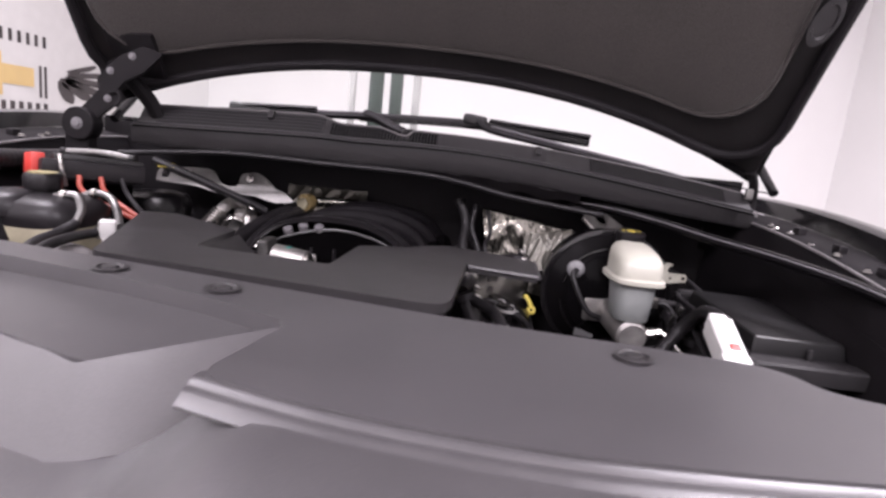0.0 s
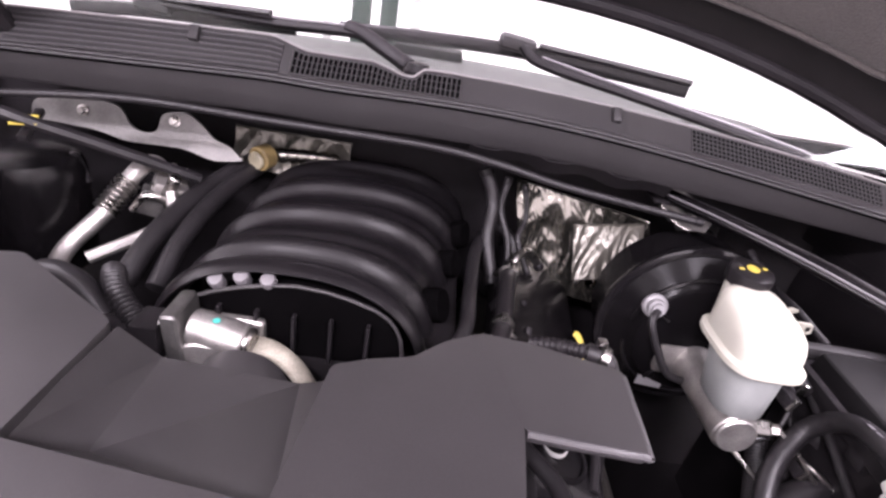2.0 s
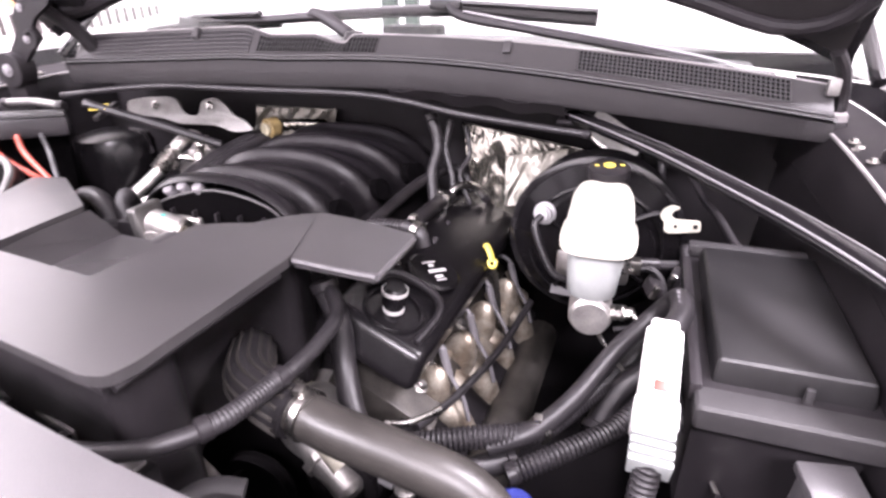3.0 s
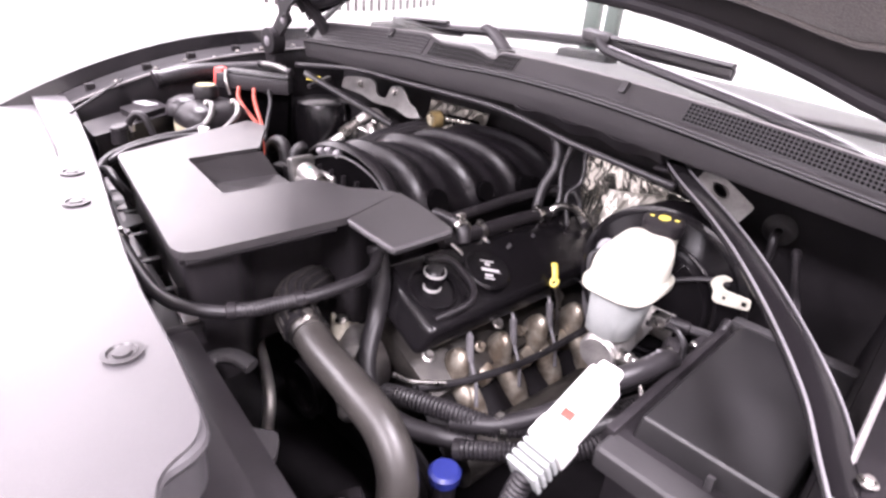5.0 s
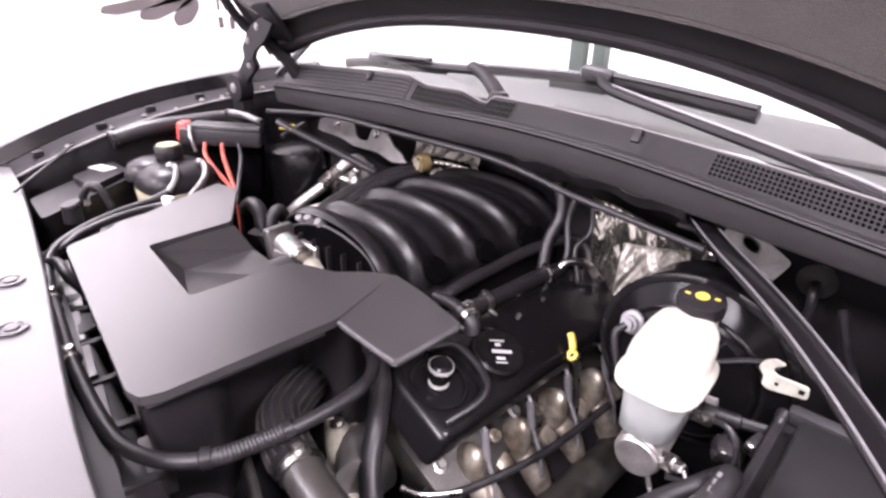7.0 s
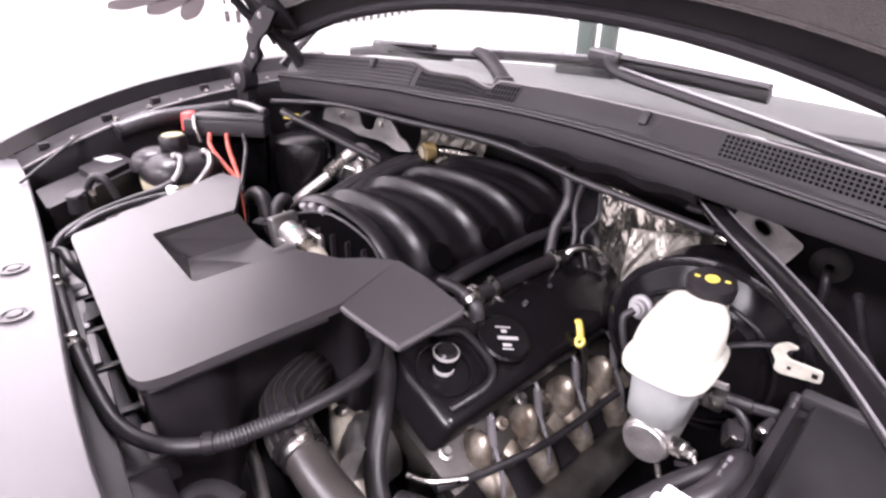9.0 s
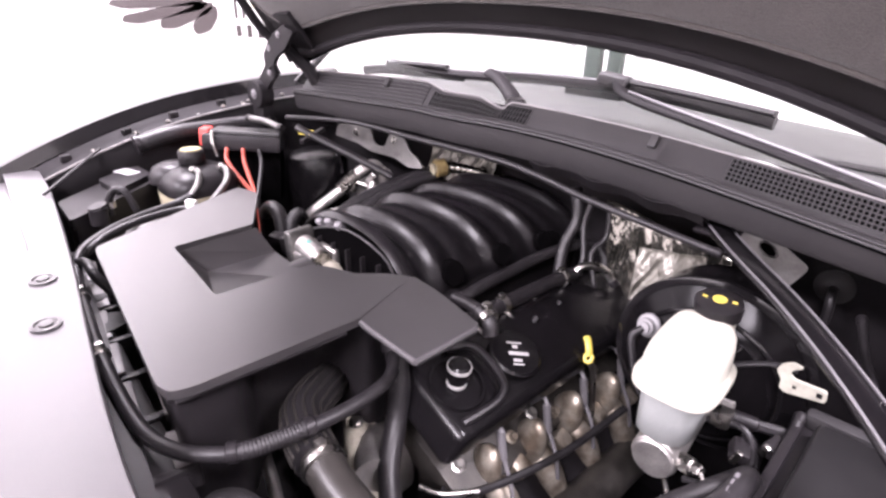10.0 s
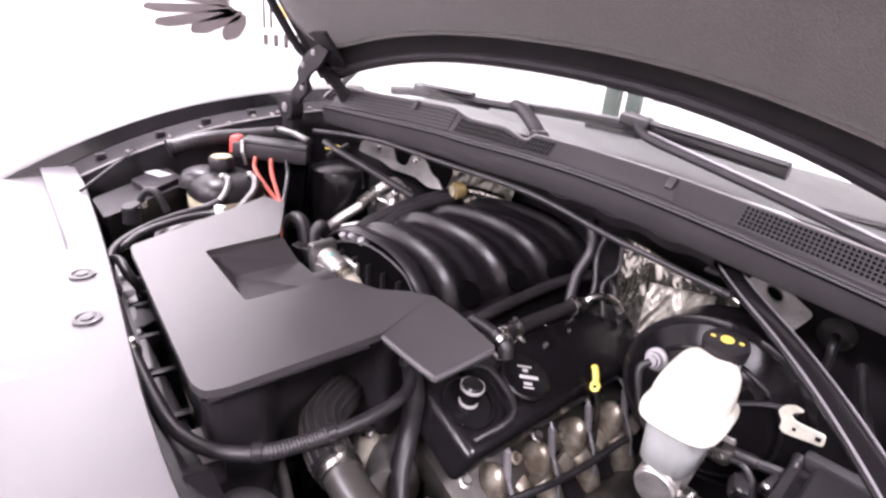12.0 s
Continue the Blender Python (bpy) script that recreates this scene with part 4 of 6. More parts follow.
def brakes():
    t = thing("brake_booster", (0.455, 1.2, 1.04), "round black brake booster on the firewall", "brake booster")
    axis = along((0.458, 1.132, 1.04), (0.458, 1.5, 1.055))
    part("drum", lathe([(0.0, 0), (0.05, 0.0), (0.06, 0.006), (0.088, 0.012), (0.092, 0.018), (0.112, 0.028), (0.126, 0.044), (0.134, 0.048), (0.134, 0.058), (0.128, 0.062), (0.125, 0.13), (0.1, 0.16), (0, 0.17)], axis, 48), M_DRUM, t)
    part("rim", lathe([(0.128, 0.044), (0.137, 0.047), (0.138, 0.054), (0.135, 0.06), (0.128, 0.06), (0.128, 0.044)], axis, 56), M_GLOSS, t, "rolled glossy rim")
    part("rib", tube([axis @ Vector((0.1 * math.cos(a), 0.1 * math.sin(a), 0.021)) for a in [0.2 + 0.16 * i for i in range(38)]], 0.0035, 8, 2), M_GLOSS, t)
    for a in (0.5, 2.1, 3.8, 5.3):
        part("emboss", box((0.006, 0.03, 0.006), axis @ pose(0, 0, 0, 0, 0, math.degrees(a)) @ Matrix.Translation((0, 0.075, 0.008)), 0.002), M_GLOSS, t)
    v = part("check_valve", lathe([(0.016, 0), (0.0165, 0.01), (0.013, 0.012), (0.012, 0.02), (0.009, 0.0205), (0.0085, 0.026), (0, 0.027)], along((0.382, 1.148, 1.092), (0.378, 1.108, 1.1)), 24), M_GREY, t, "grey vacuum check valve")
    part("valve_collar", lathe([(0.0155, 0.003), (0.018, 0.004), (0.018, 0.008), (0.0155, 0.009)], along((0.382, 1.148, 1.092), (0.378, 1.108, 1.1)), 24), M_BOOT, v)
    part("valve_hose", tube([(0.379, 1.124, 1.096), (0.371, 1.112, 1.083), (0.385, 1.1, 1.05), (0.405, 1.09, 1.02), (0.43, 1.09, 1.01)], 0.0055, 10), M_RUBBER, t)
    part("tag", box((0.04, 0.002, 0.016), Matrix.Translation((0.418, 1.148, 0.958)) @ pose(0, 0, 0, 0, 4, 0), 0), M_GREY, t, "small pale label")
    c = thing("brake_master_cylinder", (0.467, 1.05, 1.0), "aluminium brake master cylinder with ivory fluid reservoir", "brake cylinder")
    part("cylinder", rod((0.467, 1.0, 1.007), (0.46, 1.14, 1.015), 0.029, 28), M_ALU, c)
    part("end_plug", rod((0.467, 0.994, 1.007), (0.467, 1.002, 1.007), 0.026, 28), M_ALU, c)
    part("mount_flange", box((0.11, 0.016, 0.05), Matrix.Translation((0.46, 1.135, 1.015)), 0.008), M_ALU, c)
    part("port", rod((0.485, 1.015, 1.01), (0.512, 1.005, 1.018), 0.011, 8), M_STEEL, c)
    part("port_nut", rod((0.509, 1.006, 1.017), (0.522, 1.001, 1.021), 0.008, 6), M_STEEL, c)
    # reservoir: a tapered cup, a seam flange, and a domed top that slopes down to the front

    r = part("reservoir", loft([(0.464, 1.034, 0.028, 0.034, 1.032), (0.464, 1.034, 0.033, 0.04, 1.037), (0.465, 1.038, 0.036, 0.046, 1.075), (0.466, 1.042, 0.039, 0.052, 1.112)], 0.72), M_TANK2, c, "milky lower reservoir", 50)
    part("seam_flange", loft([(0.466, 1.045, 0.045, 0.061, 1.104), (0.466, 1.045, 0.0495, 0.0655, 1.106), (0.466, 1.045, 0.0495, 0.0655, 1.113), (0.466, 1.045, 0.044, 0.06, 1.116)], 0.58), M_TANK, r, "", 60)
    part("dome", loft([(0.466, 1.045, 0.0425, 0.058, 1.113), (0.466, 1.045, 0.0425, 0.058, 1.126), (0.466, 1.046, 0.042, 0.057, 1.14, 0.06), (0.466, 1.047, 0.04, 0.0545, 1.152, 0.12),
                       (0.466, 1.049, 0.035, 0.049, 1.16, 0.15), (0.466, 1.051, 0.027, 0.039, 1.1645, 0.15), (0.466, 1.054, 0.015, 0.022, 1.167, 0.15), (0.466, 1.056, 0.005, 0.008, 1.1675, 0.15)], 0.55), M_TANK, r, "ivory upper reservoir", 60)
    part("cap_neck", rod((0.469, 1.108, 1.12), (0.469, 1.11, 1.168), 0.024, 24), M_TANK, r)
    cp = part("cap", lathe([(0.027, 0), (0.0285, 0.014), (0.0275, 0.019), (0.024, 0.021), (0, 0.021)], Matrix.Translation((0.469, 1.11, 1.166)) @ pose(0, 0, 0, 8), 32, wave=0.02, teeth=8), M_BLACK, c, "black cap with yellow warning print")
    tm = Matrix.Translation((0.469, 1.11, 1.166)) @ pose(0, 0, 0, 8) @ Matrix.Translation((0, 0, 0.0214))
    part("print_ring", lathe([(0.0055, 0), (0.0082, 0), (0.0082, 0.0007), (0.0055, 0.0007), (0.0055, 0)], tm, 24), M_YELLOW, cp)
    part("print_dot", lathe([(0, 0), (0.0025, 0), (0.0025, 0.0007), (0, 0.0007)], tm, 16), M_YELLOW, cp)
    for sx in (-1, 1):
        part("print_bar", box((0.006, 0.0035, 0.0008), tm @ Matrix.Translation((sx * 0.0165, sx * 0.003, 0.0004)), 0), M_YELLOW, cp)
    part("brake_line", tube([(0.52, 1.002, 1.02), (0.545, 0.98, 1.0), (0.58, 0.95, 0.96), (0.62, 0.9, 0.93)], 0.0035, 8), M_STEEL, c)
    part("brake_line", tube([(0.47, 1.03, 0.98), (0.5, 0.99, 0.96), (0.55, 0.93, 0.93), (0.58, 0.88, 0.9)], 0.0035, 8), M_STEEL, c)
    part("level_sensor", rod((0.506, 1.07, 1.06), (0.55, 1.085, 1.055), 0.009, 12), M_BLACK, c)
    part("sensor_plug", box((0.022, 0.02, 0.02), Matrix.Translation((0.515, 1.065, 1.06)), 0.003), M_STEEL, c)
    part("sensor_lead", tube([(0.55, 1.085, 1.055), (0.585, 1.1, 1.05), (0.61, 1.1, 1.04)], 0.007, 8), M_RUBBER, c)
    return t


brakes()


def fuse_box():
    t = thing("fuse_box", (0.69, 0.98, 0.95), "black plastic underhood fuse box with lid", "fuse box")
    m = Matrix.Translation((0.667, 0.967, 1.05)) @ pose(0, 0, 0, 1, 0, -2)
    part("base", box((0.165, 0.29, 0.16), m @ Matrix.Translation((0, 0, -0.09)), 0.008, 2), M_BLACK, t)
    part("rim", box((0.172, 0.3, 0.018), m @ Matrix.Translation((0, 0, -0.002)), 0.006, 2), M_BLACK, t)
    part("lid", box((0.142, 0.27, 0.034), m @ Matrix.Translation((0, 0.002, 0.016)), 0.006, 3, taper=0.95), M_LID, t, "satin black lid", 18)
    part("rear_ledge", box((0.2, 0.02, 0.02), m @ Matrix.Translation((0.016, 0.156, 0.016)), 0.006, 2), M_COWL, t, "grey rear ledge")
    part("side_rail", box((0.012, 0.3, 0.022), m @ Matrix.Translation((-0.086, 0.0, 0.004)), 0.004, 2), M_BLACK, t)
    part("front_ledge", box((0.21, 0.036, 0.03), m @ Matrix.Translation((0.018, -0.158, -0.006)), 0.008, 3), M_COWL, t, "grey front ledge")
    part("lid_tab", box((0.008, 0.006, 0.022), m @ Matrix.Translation((0.012, -0.137, 0.012)), 0.002), M_COWL, t)
    for x in (-0.085, 0.085):
        part("latch", box((0.014, 0.03, 0.03), m @ Matrix.Translation((x, -0.02, -0.005)), 0.004), M_BLACK, t)
    part("tag", box((0.03, 0.001, 0.008), m @ Matrix.Translation((0.02, -0.169, -0.012)), 0), M_LABEL, t)
    return t


fuse_box()

# ---- wipers ----
def wiper(blade, arm, pivot, joint, spine, label, root=None):
    t = thing("wiper", pivot, label, "wiper", "windscreen wipers")
    b = part("blade", tube(blade, 0.006, 8, 6, flat=1.9), M_RUBBER, t, "black rubber wiper blade")
    part("blade_spine", tube([(x, y - 0.006, z + 0.012) for x, y, z in spine], 0.008, 10, 6, flat=0.6), M_COWL, b, "grey plastic blade spine")
    a = part("arm", tube(arm, 0.0135, 12, 8, flat=0.62), M_DARK, t, "black steel wiper arm")
    # grey tube painted as the highlight along the top of the arm
    part("arm_glint", tube([(x, y - 0.004, z + 0.009) for x, y, z in arm[1:]], 0.0025, 8, 8), M_BOOT, a, "grey line painted as the arm highlight")
    if root:
        part("arm_root", tube(root, 0.0165, 14, 8, flat=0.7), M_DARK, t, "broad bent foot of the arm")
    part("joint", box((0.06, 0.03, 0.024), Matrix.Translation(joint) @ pose(0, 0, 0, 0, 6, 0), 0.01, 3), M_COWL, t, "rounded joint cover")
    part("pivot_cap", lathe([(0.02, 0), (0.021, 0.012), (0.015, 0.022), (0, 0.024)], Matrix.Translation(pivot)), M_BLACK, t)
    return t


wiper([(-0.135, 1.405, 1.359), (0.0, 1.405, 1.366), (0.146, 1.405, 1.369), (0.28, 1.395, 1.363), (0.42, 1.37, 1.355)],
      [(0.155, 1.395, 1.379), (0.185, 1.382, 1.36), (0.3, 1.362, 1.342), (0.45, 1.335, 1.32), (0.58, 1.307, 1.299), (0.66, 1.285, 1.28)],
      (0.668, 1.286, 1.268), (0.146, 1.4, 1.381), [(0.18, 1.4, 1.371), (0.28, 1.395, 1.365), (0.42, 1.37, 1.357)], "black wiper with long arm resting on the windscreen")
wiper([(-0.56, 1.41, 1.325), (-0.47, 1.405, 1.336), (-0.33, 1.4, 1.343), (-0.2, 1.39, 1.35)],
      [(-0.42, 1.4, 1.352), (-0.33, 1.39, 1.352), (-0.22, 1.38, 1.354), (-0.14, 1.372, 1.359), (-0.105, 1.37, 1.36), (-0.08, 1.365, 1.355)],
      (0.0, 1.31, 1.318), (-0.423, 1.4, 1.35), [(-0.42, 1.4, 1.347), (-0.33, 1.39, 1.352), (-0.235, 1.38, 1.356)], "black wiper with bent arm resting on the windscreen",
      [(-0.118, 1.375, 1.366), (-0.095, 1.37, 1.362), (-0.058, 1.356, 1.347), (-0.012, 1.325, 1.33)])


# ---- passenger side of the bay ----
def battery_box():
    t = thing("junction_box", (-0.64, 0.76, 0.95), "black plastic electrical box with pale label", "electrical box")
    quad = [(-0.645, 0.69), (-0.78, 0.88), (-0.665, 0.878), (-0.535, 0.678)]
    part("case", prism(quad, 0.94, 1.085, 0.004, 2, 0.012), M_BLACK, t)
    part("lid", prism([(-0.648, 0.685), (-0.79, 0.885), (-0.662, 0.884), (-0.528, 0.673)], 1.085, 1.103, 0.006, 3, 0.012), M_BLACK, t, "satin black lid")
    part("raised_lid", prism([(-0.7, 0.775), (-0.765, 0.872), (-0.67, 0.872), (-0.605, 0.78)], 1.103, 1.116, 0.004, 2, 0.01), M_BLACK, t)
    part("label", box((0.055, 0.03, 0.001), Matrix.Translation((-0.715, 0.838, 1.1166)) @ pose(0, 0, 0, 0, 0, 15), 0), M_GREY, t, "pale paper label")
    part("fitting", rod((-0.535, 0.72, 1.08), (-0.535, 0.723, 1.112), 0.016, 20), M_BLACK, t)
    part("fitting_cap", lathe([(0.015, 0), (0.018, 0.002), (0.016, 0.006), (0, 0.007)], Matrix.Translation((-0.535, 0.723, 1.112)) @ pose(0, 0, 0, 12), 20), M_BLACK, t)
    part("elbow", tube([(-0.586, 0.755, 1.075), (-0.588, 0.757, 1.105), (-0.575, 0.77, 1.128), (-0.56, 0.782, 1.122), (-0.552, 0.792, 1.085)], 0.0075, 10), M_RUBBER, t)
    part("clamp", lathe([(0.008, 0), (0.0105, 0), (0.0105, 0.012), (0.008, 0.012), (0.008, 0)], Matrix.Translation((-0.588, 0.757, 1.09)), 16), M_STEEL, t)
    shift(t, (0.035, -0.008, 0.028))
    return t


battery_box()


def coolant_tank():
    t = thing("coolant_tank", (-0.555, 0.93, 1.0), "coolant expansion tank, black top over translucent body", "coolant tank")
    part("body", loft([(-0.545, 0.925, 0.06, 0.066, 0.99), (-0.545, 0.925, 0.066, 0.072, 1.0), (-0.545, 0.925, 0.068, 0.074, 1.12), (-0.545, 0.925, 0.066, 0.072, 1.124)], 0.5), M_BEIGE, t, "stained translucent lower tank", 50)
    part("top", loft([(-0.545, 0.925, 0.069, 0.075, 1.12), (-0.545, 0.925, 0.07, 0.076, 1.132), (-0.545, 0.925, 0.067, 0.073, 1.146), (-0.547, 0.925, 0.058, 0.064, 1.158), (-0.55, 0.925, 0.042, 0.048, 1.166), (-0.555, 0.926, 0.02, 0.024, 1.169)], 0.6), M_BLACK, t, "black rounded top", 60)
    part("hump", lathe([(0.046, 0), (0.045, 0.016), (0.037, 0.03), (0.022, 0.038), (0, 0.04)], Matrix.Translation((-0.59, 0.895, 1.135)) @ Matrix.Diagonal((1, 1.15, 1, 1))), M_BLACK, t)
    part("neck", rod((-0.566, 0.928, 1.155), (-0.566, 0.928, 1.178), 0.022, 24), M_BLACK, t)
    cp = part("cap", lathe([(0.026, 0), (0.0275, 0.004), (0.0275, 0.022), (0.024, 0.027), (0, 0.027)], Matrix.Translation((-0.566, 0.928, 1.172)), 32, wave=0.03, teeth=8), M_BLACK, t, "pressure cap with yellow top")
    part("cap_top", lathe([(0.021, 0), (0.021, 0.002), (0, 0.002)], Matrix.Translation((-0.566, 0.928, 1.199)), 24), M_CAPTOP, cp)
    for pts in ([(-0.545, 0.905, 1.155), (-0.52, 0.908, 1.168), (-0.495, 0.908, 1.168), (-0.48, 0.896, 1.15), (-0.476, 0.878, 1.132)], [(-0.53, 0.955, 1.155), (-0.505, 0.962, 1.168), (-0.475, 0.958, 1.166), (-0.45, 0.94, 1.15), (-0.41, 0.885, 1.13)]):
        o = part("outlet", tube(pts, 0.0068, 10), M_BRIGHT, t, "bright metal hose outlet")
        part("clamp", lathe([(0.0068, 0), (0.0095, 0.001), (0.0095, 0.008), (0.0068, 0.009), (0.0068, 0)], along(pts[1], pts[2]), 16), M_STEEL, o)
    return t


coolant_tank()


def filler_dome():
    t = thing("filler_cap", (-0.43, 0.79, 1.06), "pale grey domed filler cap behind the air box", "cap")
    part("dome", lathe([(0.055, 0), (0.056, 0.012), (0.05, 0.026), (0.034, 0.036), (0.014, 0.04), (0, 0.04)], Matrix.Translation((-0.445, 0.79, 1.075)), 32), M_RAIL, t)
    part("neck", rod((-0.445, 0.79, 0.95), (-0.445, 0.79, 1.075), 0.045, 24), M_BLACK, t)
    return t


filler_dome()


def hose_tag():
    t = thing("hose_clip", (-0.405, 0.85, 1.13), "small white plastic clip on the coolant hose", "clip")
    part("plate", box((0.022, 0.012, 0.03), Matrix.Translation((-0.405, 0.848, 1.133)) @ pose(0, 0, 0, 10, 0, 25), 0.003), M_WHITE, t)
    part("foot", box((0.02, 0.02, 0.008), Matrix.Translation((-0.405, 0.853, 1.115)) @ pose(0, 0, 0, 0, 0, 25), 0.002), M_WHITE, t)
    return t


hose_tag()


def hose(label, pts, r, ribs=0.0, pitch=0.008, material=None, clamps=(), name="hose"):
    t = thing(name, pts[0], label, "hose")
    part("pipe", tube(pts, r, 12, 8, ribs, pitch), material or M_RUBBER, t)
    line = curve_points(pts, 8)
    for a, b in ((line[0], line[1]), (line[-1], line[-2])) if not clamps and name == "hose" else ():
        part("end_collar", lathe([(r * 0.9, -0.002), (r * 1.18, 0), (r * 1.18, 0.01), (r * 0.9, 0.012)], along(a, b), 14), M_BLACK, t)
    for f in clamps:
        i = min(int(f * (len(line) - 1)), len(line) - 2)
        d = (line[i + 1] - line[i]).normalized()
        c = part("clamp", lathe([(r, 0), (r + 0.003, 0.001), (r + 0.003, 0.009), (r, 0.01), (r, 0)], along(line[i], line[i] + d), 20), M_STEEL, t, "steel hose clamp")
        part("clamp_screw", box((0.01, 0.012, 0.008), Matrix.Translation(line[i] + Vector((0, 0, r + 0.005))), 0.002), M_STEEL, c)
    return t


hose("long black coolant hose along the radiator", [(-0.475, 0.875, 1.13), (-0.478, 0.84, 1.12), (-0.46, 0.775, 1.12), (-0.425, 0.705, 1.12), (-0.385, 0.645, 1.11), (-0.32, 0.618, 1.09), (-0.195, 0.595, 1.083),
     (-0.08, 0.577, 1.082), (0.024, 0.567, 1.08), (0.076, 0.566, 1.08), (0.114, 0.574, 1.08), (0.148, 0.594, 1.08), (0.178, 0.635, 1.08), (0.199, 0.722, 1.08), (0.196, 0.805, 1.08), (0.165, 0.85, 1.085)], 0.0085, clamps=(0.36, 0.45))
hose("lined black sleeve on the coolant hose", [(0.165, 0.614, 1.08), (0.178, 0.635, 1.08), (0.188, 0.67, 1.08), (0.194, 0.7, 1.08)], 0.0098, 0.0004, 0.004)
hose("thin black hose from the coolant tank", [(-0.4, 0.875, 1.128), (-0.43, 0.83, 1.125), (-0.425, 0.76, 1.125), (-0.41, 0.7, 1.12), (-0.39, 0.66, 1.11), (-0.4, 0.62, 1.09)], 0.0075, clamps=(0.1,))
hose("short black branch hose by the air box", [(-0.375, 0.63, 1.1), (-0.34, 0.64, 1.11), (-0.3, 0.64, 1.1), (-0.285, 0.66, 1.06)], 0.008)


def power_block():
    t = thing("power_distribution_box", (-0.53, 1.05, 1.15), "black power distribution box with red end cover", "power box")
    m = Matrix.Translation((-0.575, 1.058, 1.194)) @ pose(0, 0, 0, -6, 4, 50)
    part("case", box((0.17, 0.085, 0.034), m, 0.006, 2), M_BLACK, t)
    part("lid", box((0.15, 0.075, 0.012), m @ Matrix.Translation((0.008, 0, 0.021)), 0.004, 2), M_LID, t)
    part("red_cover", box((0.022, 0.05, 0.04), m @ Matrix.Translation((-0.085, 0.008, 0.006)), 0.005, 2), M_RED, t, "red plastic terminal cover")
    part("strap", tube([m @ Vector((-0.06, -0.044, 0.025)), m @ Vector((-0.058, -0.05, 0.0)), m @ Vector((-0.05, -0.046, -0.03))], 0.004, 8), M_STEEL, t)
    # block coloured near-black as the shade of the void below the box
    part("support", box((0.12, 0.05, 0.12), m @ Matrix.Translation((0.02, 0.03, -0.08)), 0.006, 2), M_SHADE, t)
    for k in range(3):
        p = m @ Vector((-0.03 + 0.035 * k, -0.045, -0.01))
        part("cable", tube([p, p + Vector((0.02, -0.01, -0.03)), (-0.425 + 0.006 * k, 0.988, 1.115), (-0.412 + 0.004 * k, 0.985, 1.085), (-0.41, 0.985, 1.03)], 0.0045, 8), M_WIRE if k < 2 else M_RUBBER, t, "red battery cable" if k < 2 else "black cable")
    part("cable_plug", tube([(-0.385, 0.985, 1.09), (-0.355, 0.985, 1.11), (-0.32, 0.98, 1.105), (-0.285, 0.965, 1.075)], 0.015, 12), M_RUBBER, t)
    return t


power_block()


def filler_cylinder():
    t = thing("evaporator_housing", (-0.42, 1.2, 1.0), "black cylindrical housing with yellow tag", "housing")
    part("shell", lathe([(0.075, 0), (0.078, 0.01), (0.078, 0.15), (0.07, 0.17), (0.045, 0.178), (0, 0.178)], Matrix.Translation((-0.545, 1.23, 0.97)), 32), M_VALVE, t)
    part("tag_arm", box((0.012, 0.09, 0.01), Matrix.Translation((-0.495, 1.19, 1.2)) @ pose(0, 0, 0, 8, 0, 20), 0.003), M_BLACK, t)
    part("tag", box((0.03, 0.02, 0.002), Matrix.Translation((-0.488, 1.168, 1.2125)) @ pose(0, 0, 0, 20, 0, 25), 0), M_YELLOW, t, "yellow printed tag")
    part("strap", tube([(-0.51, 1.16, 1.222), (-0.48, 1.17, 1.21), (-0.39, 1.225, 1.165), (-0.311, 1.275, 1.122)], 0.009, 8), M_RUBBER, t)
    return t


filler_cylinder()


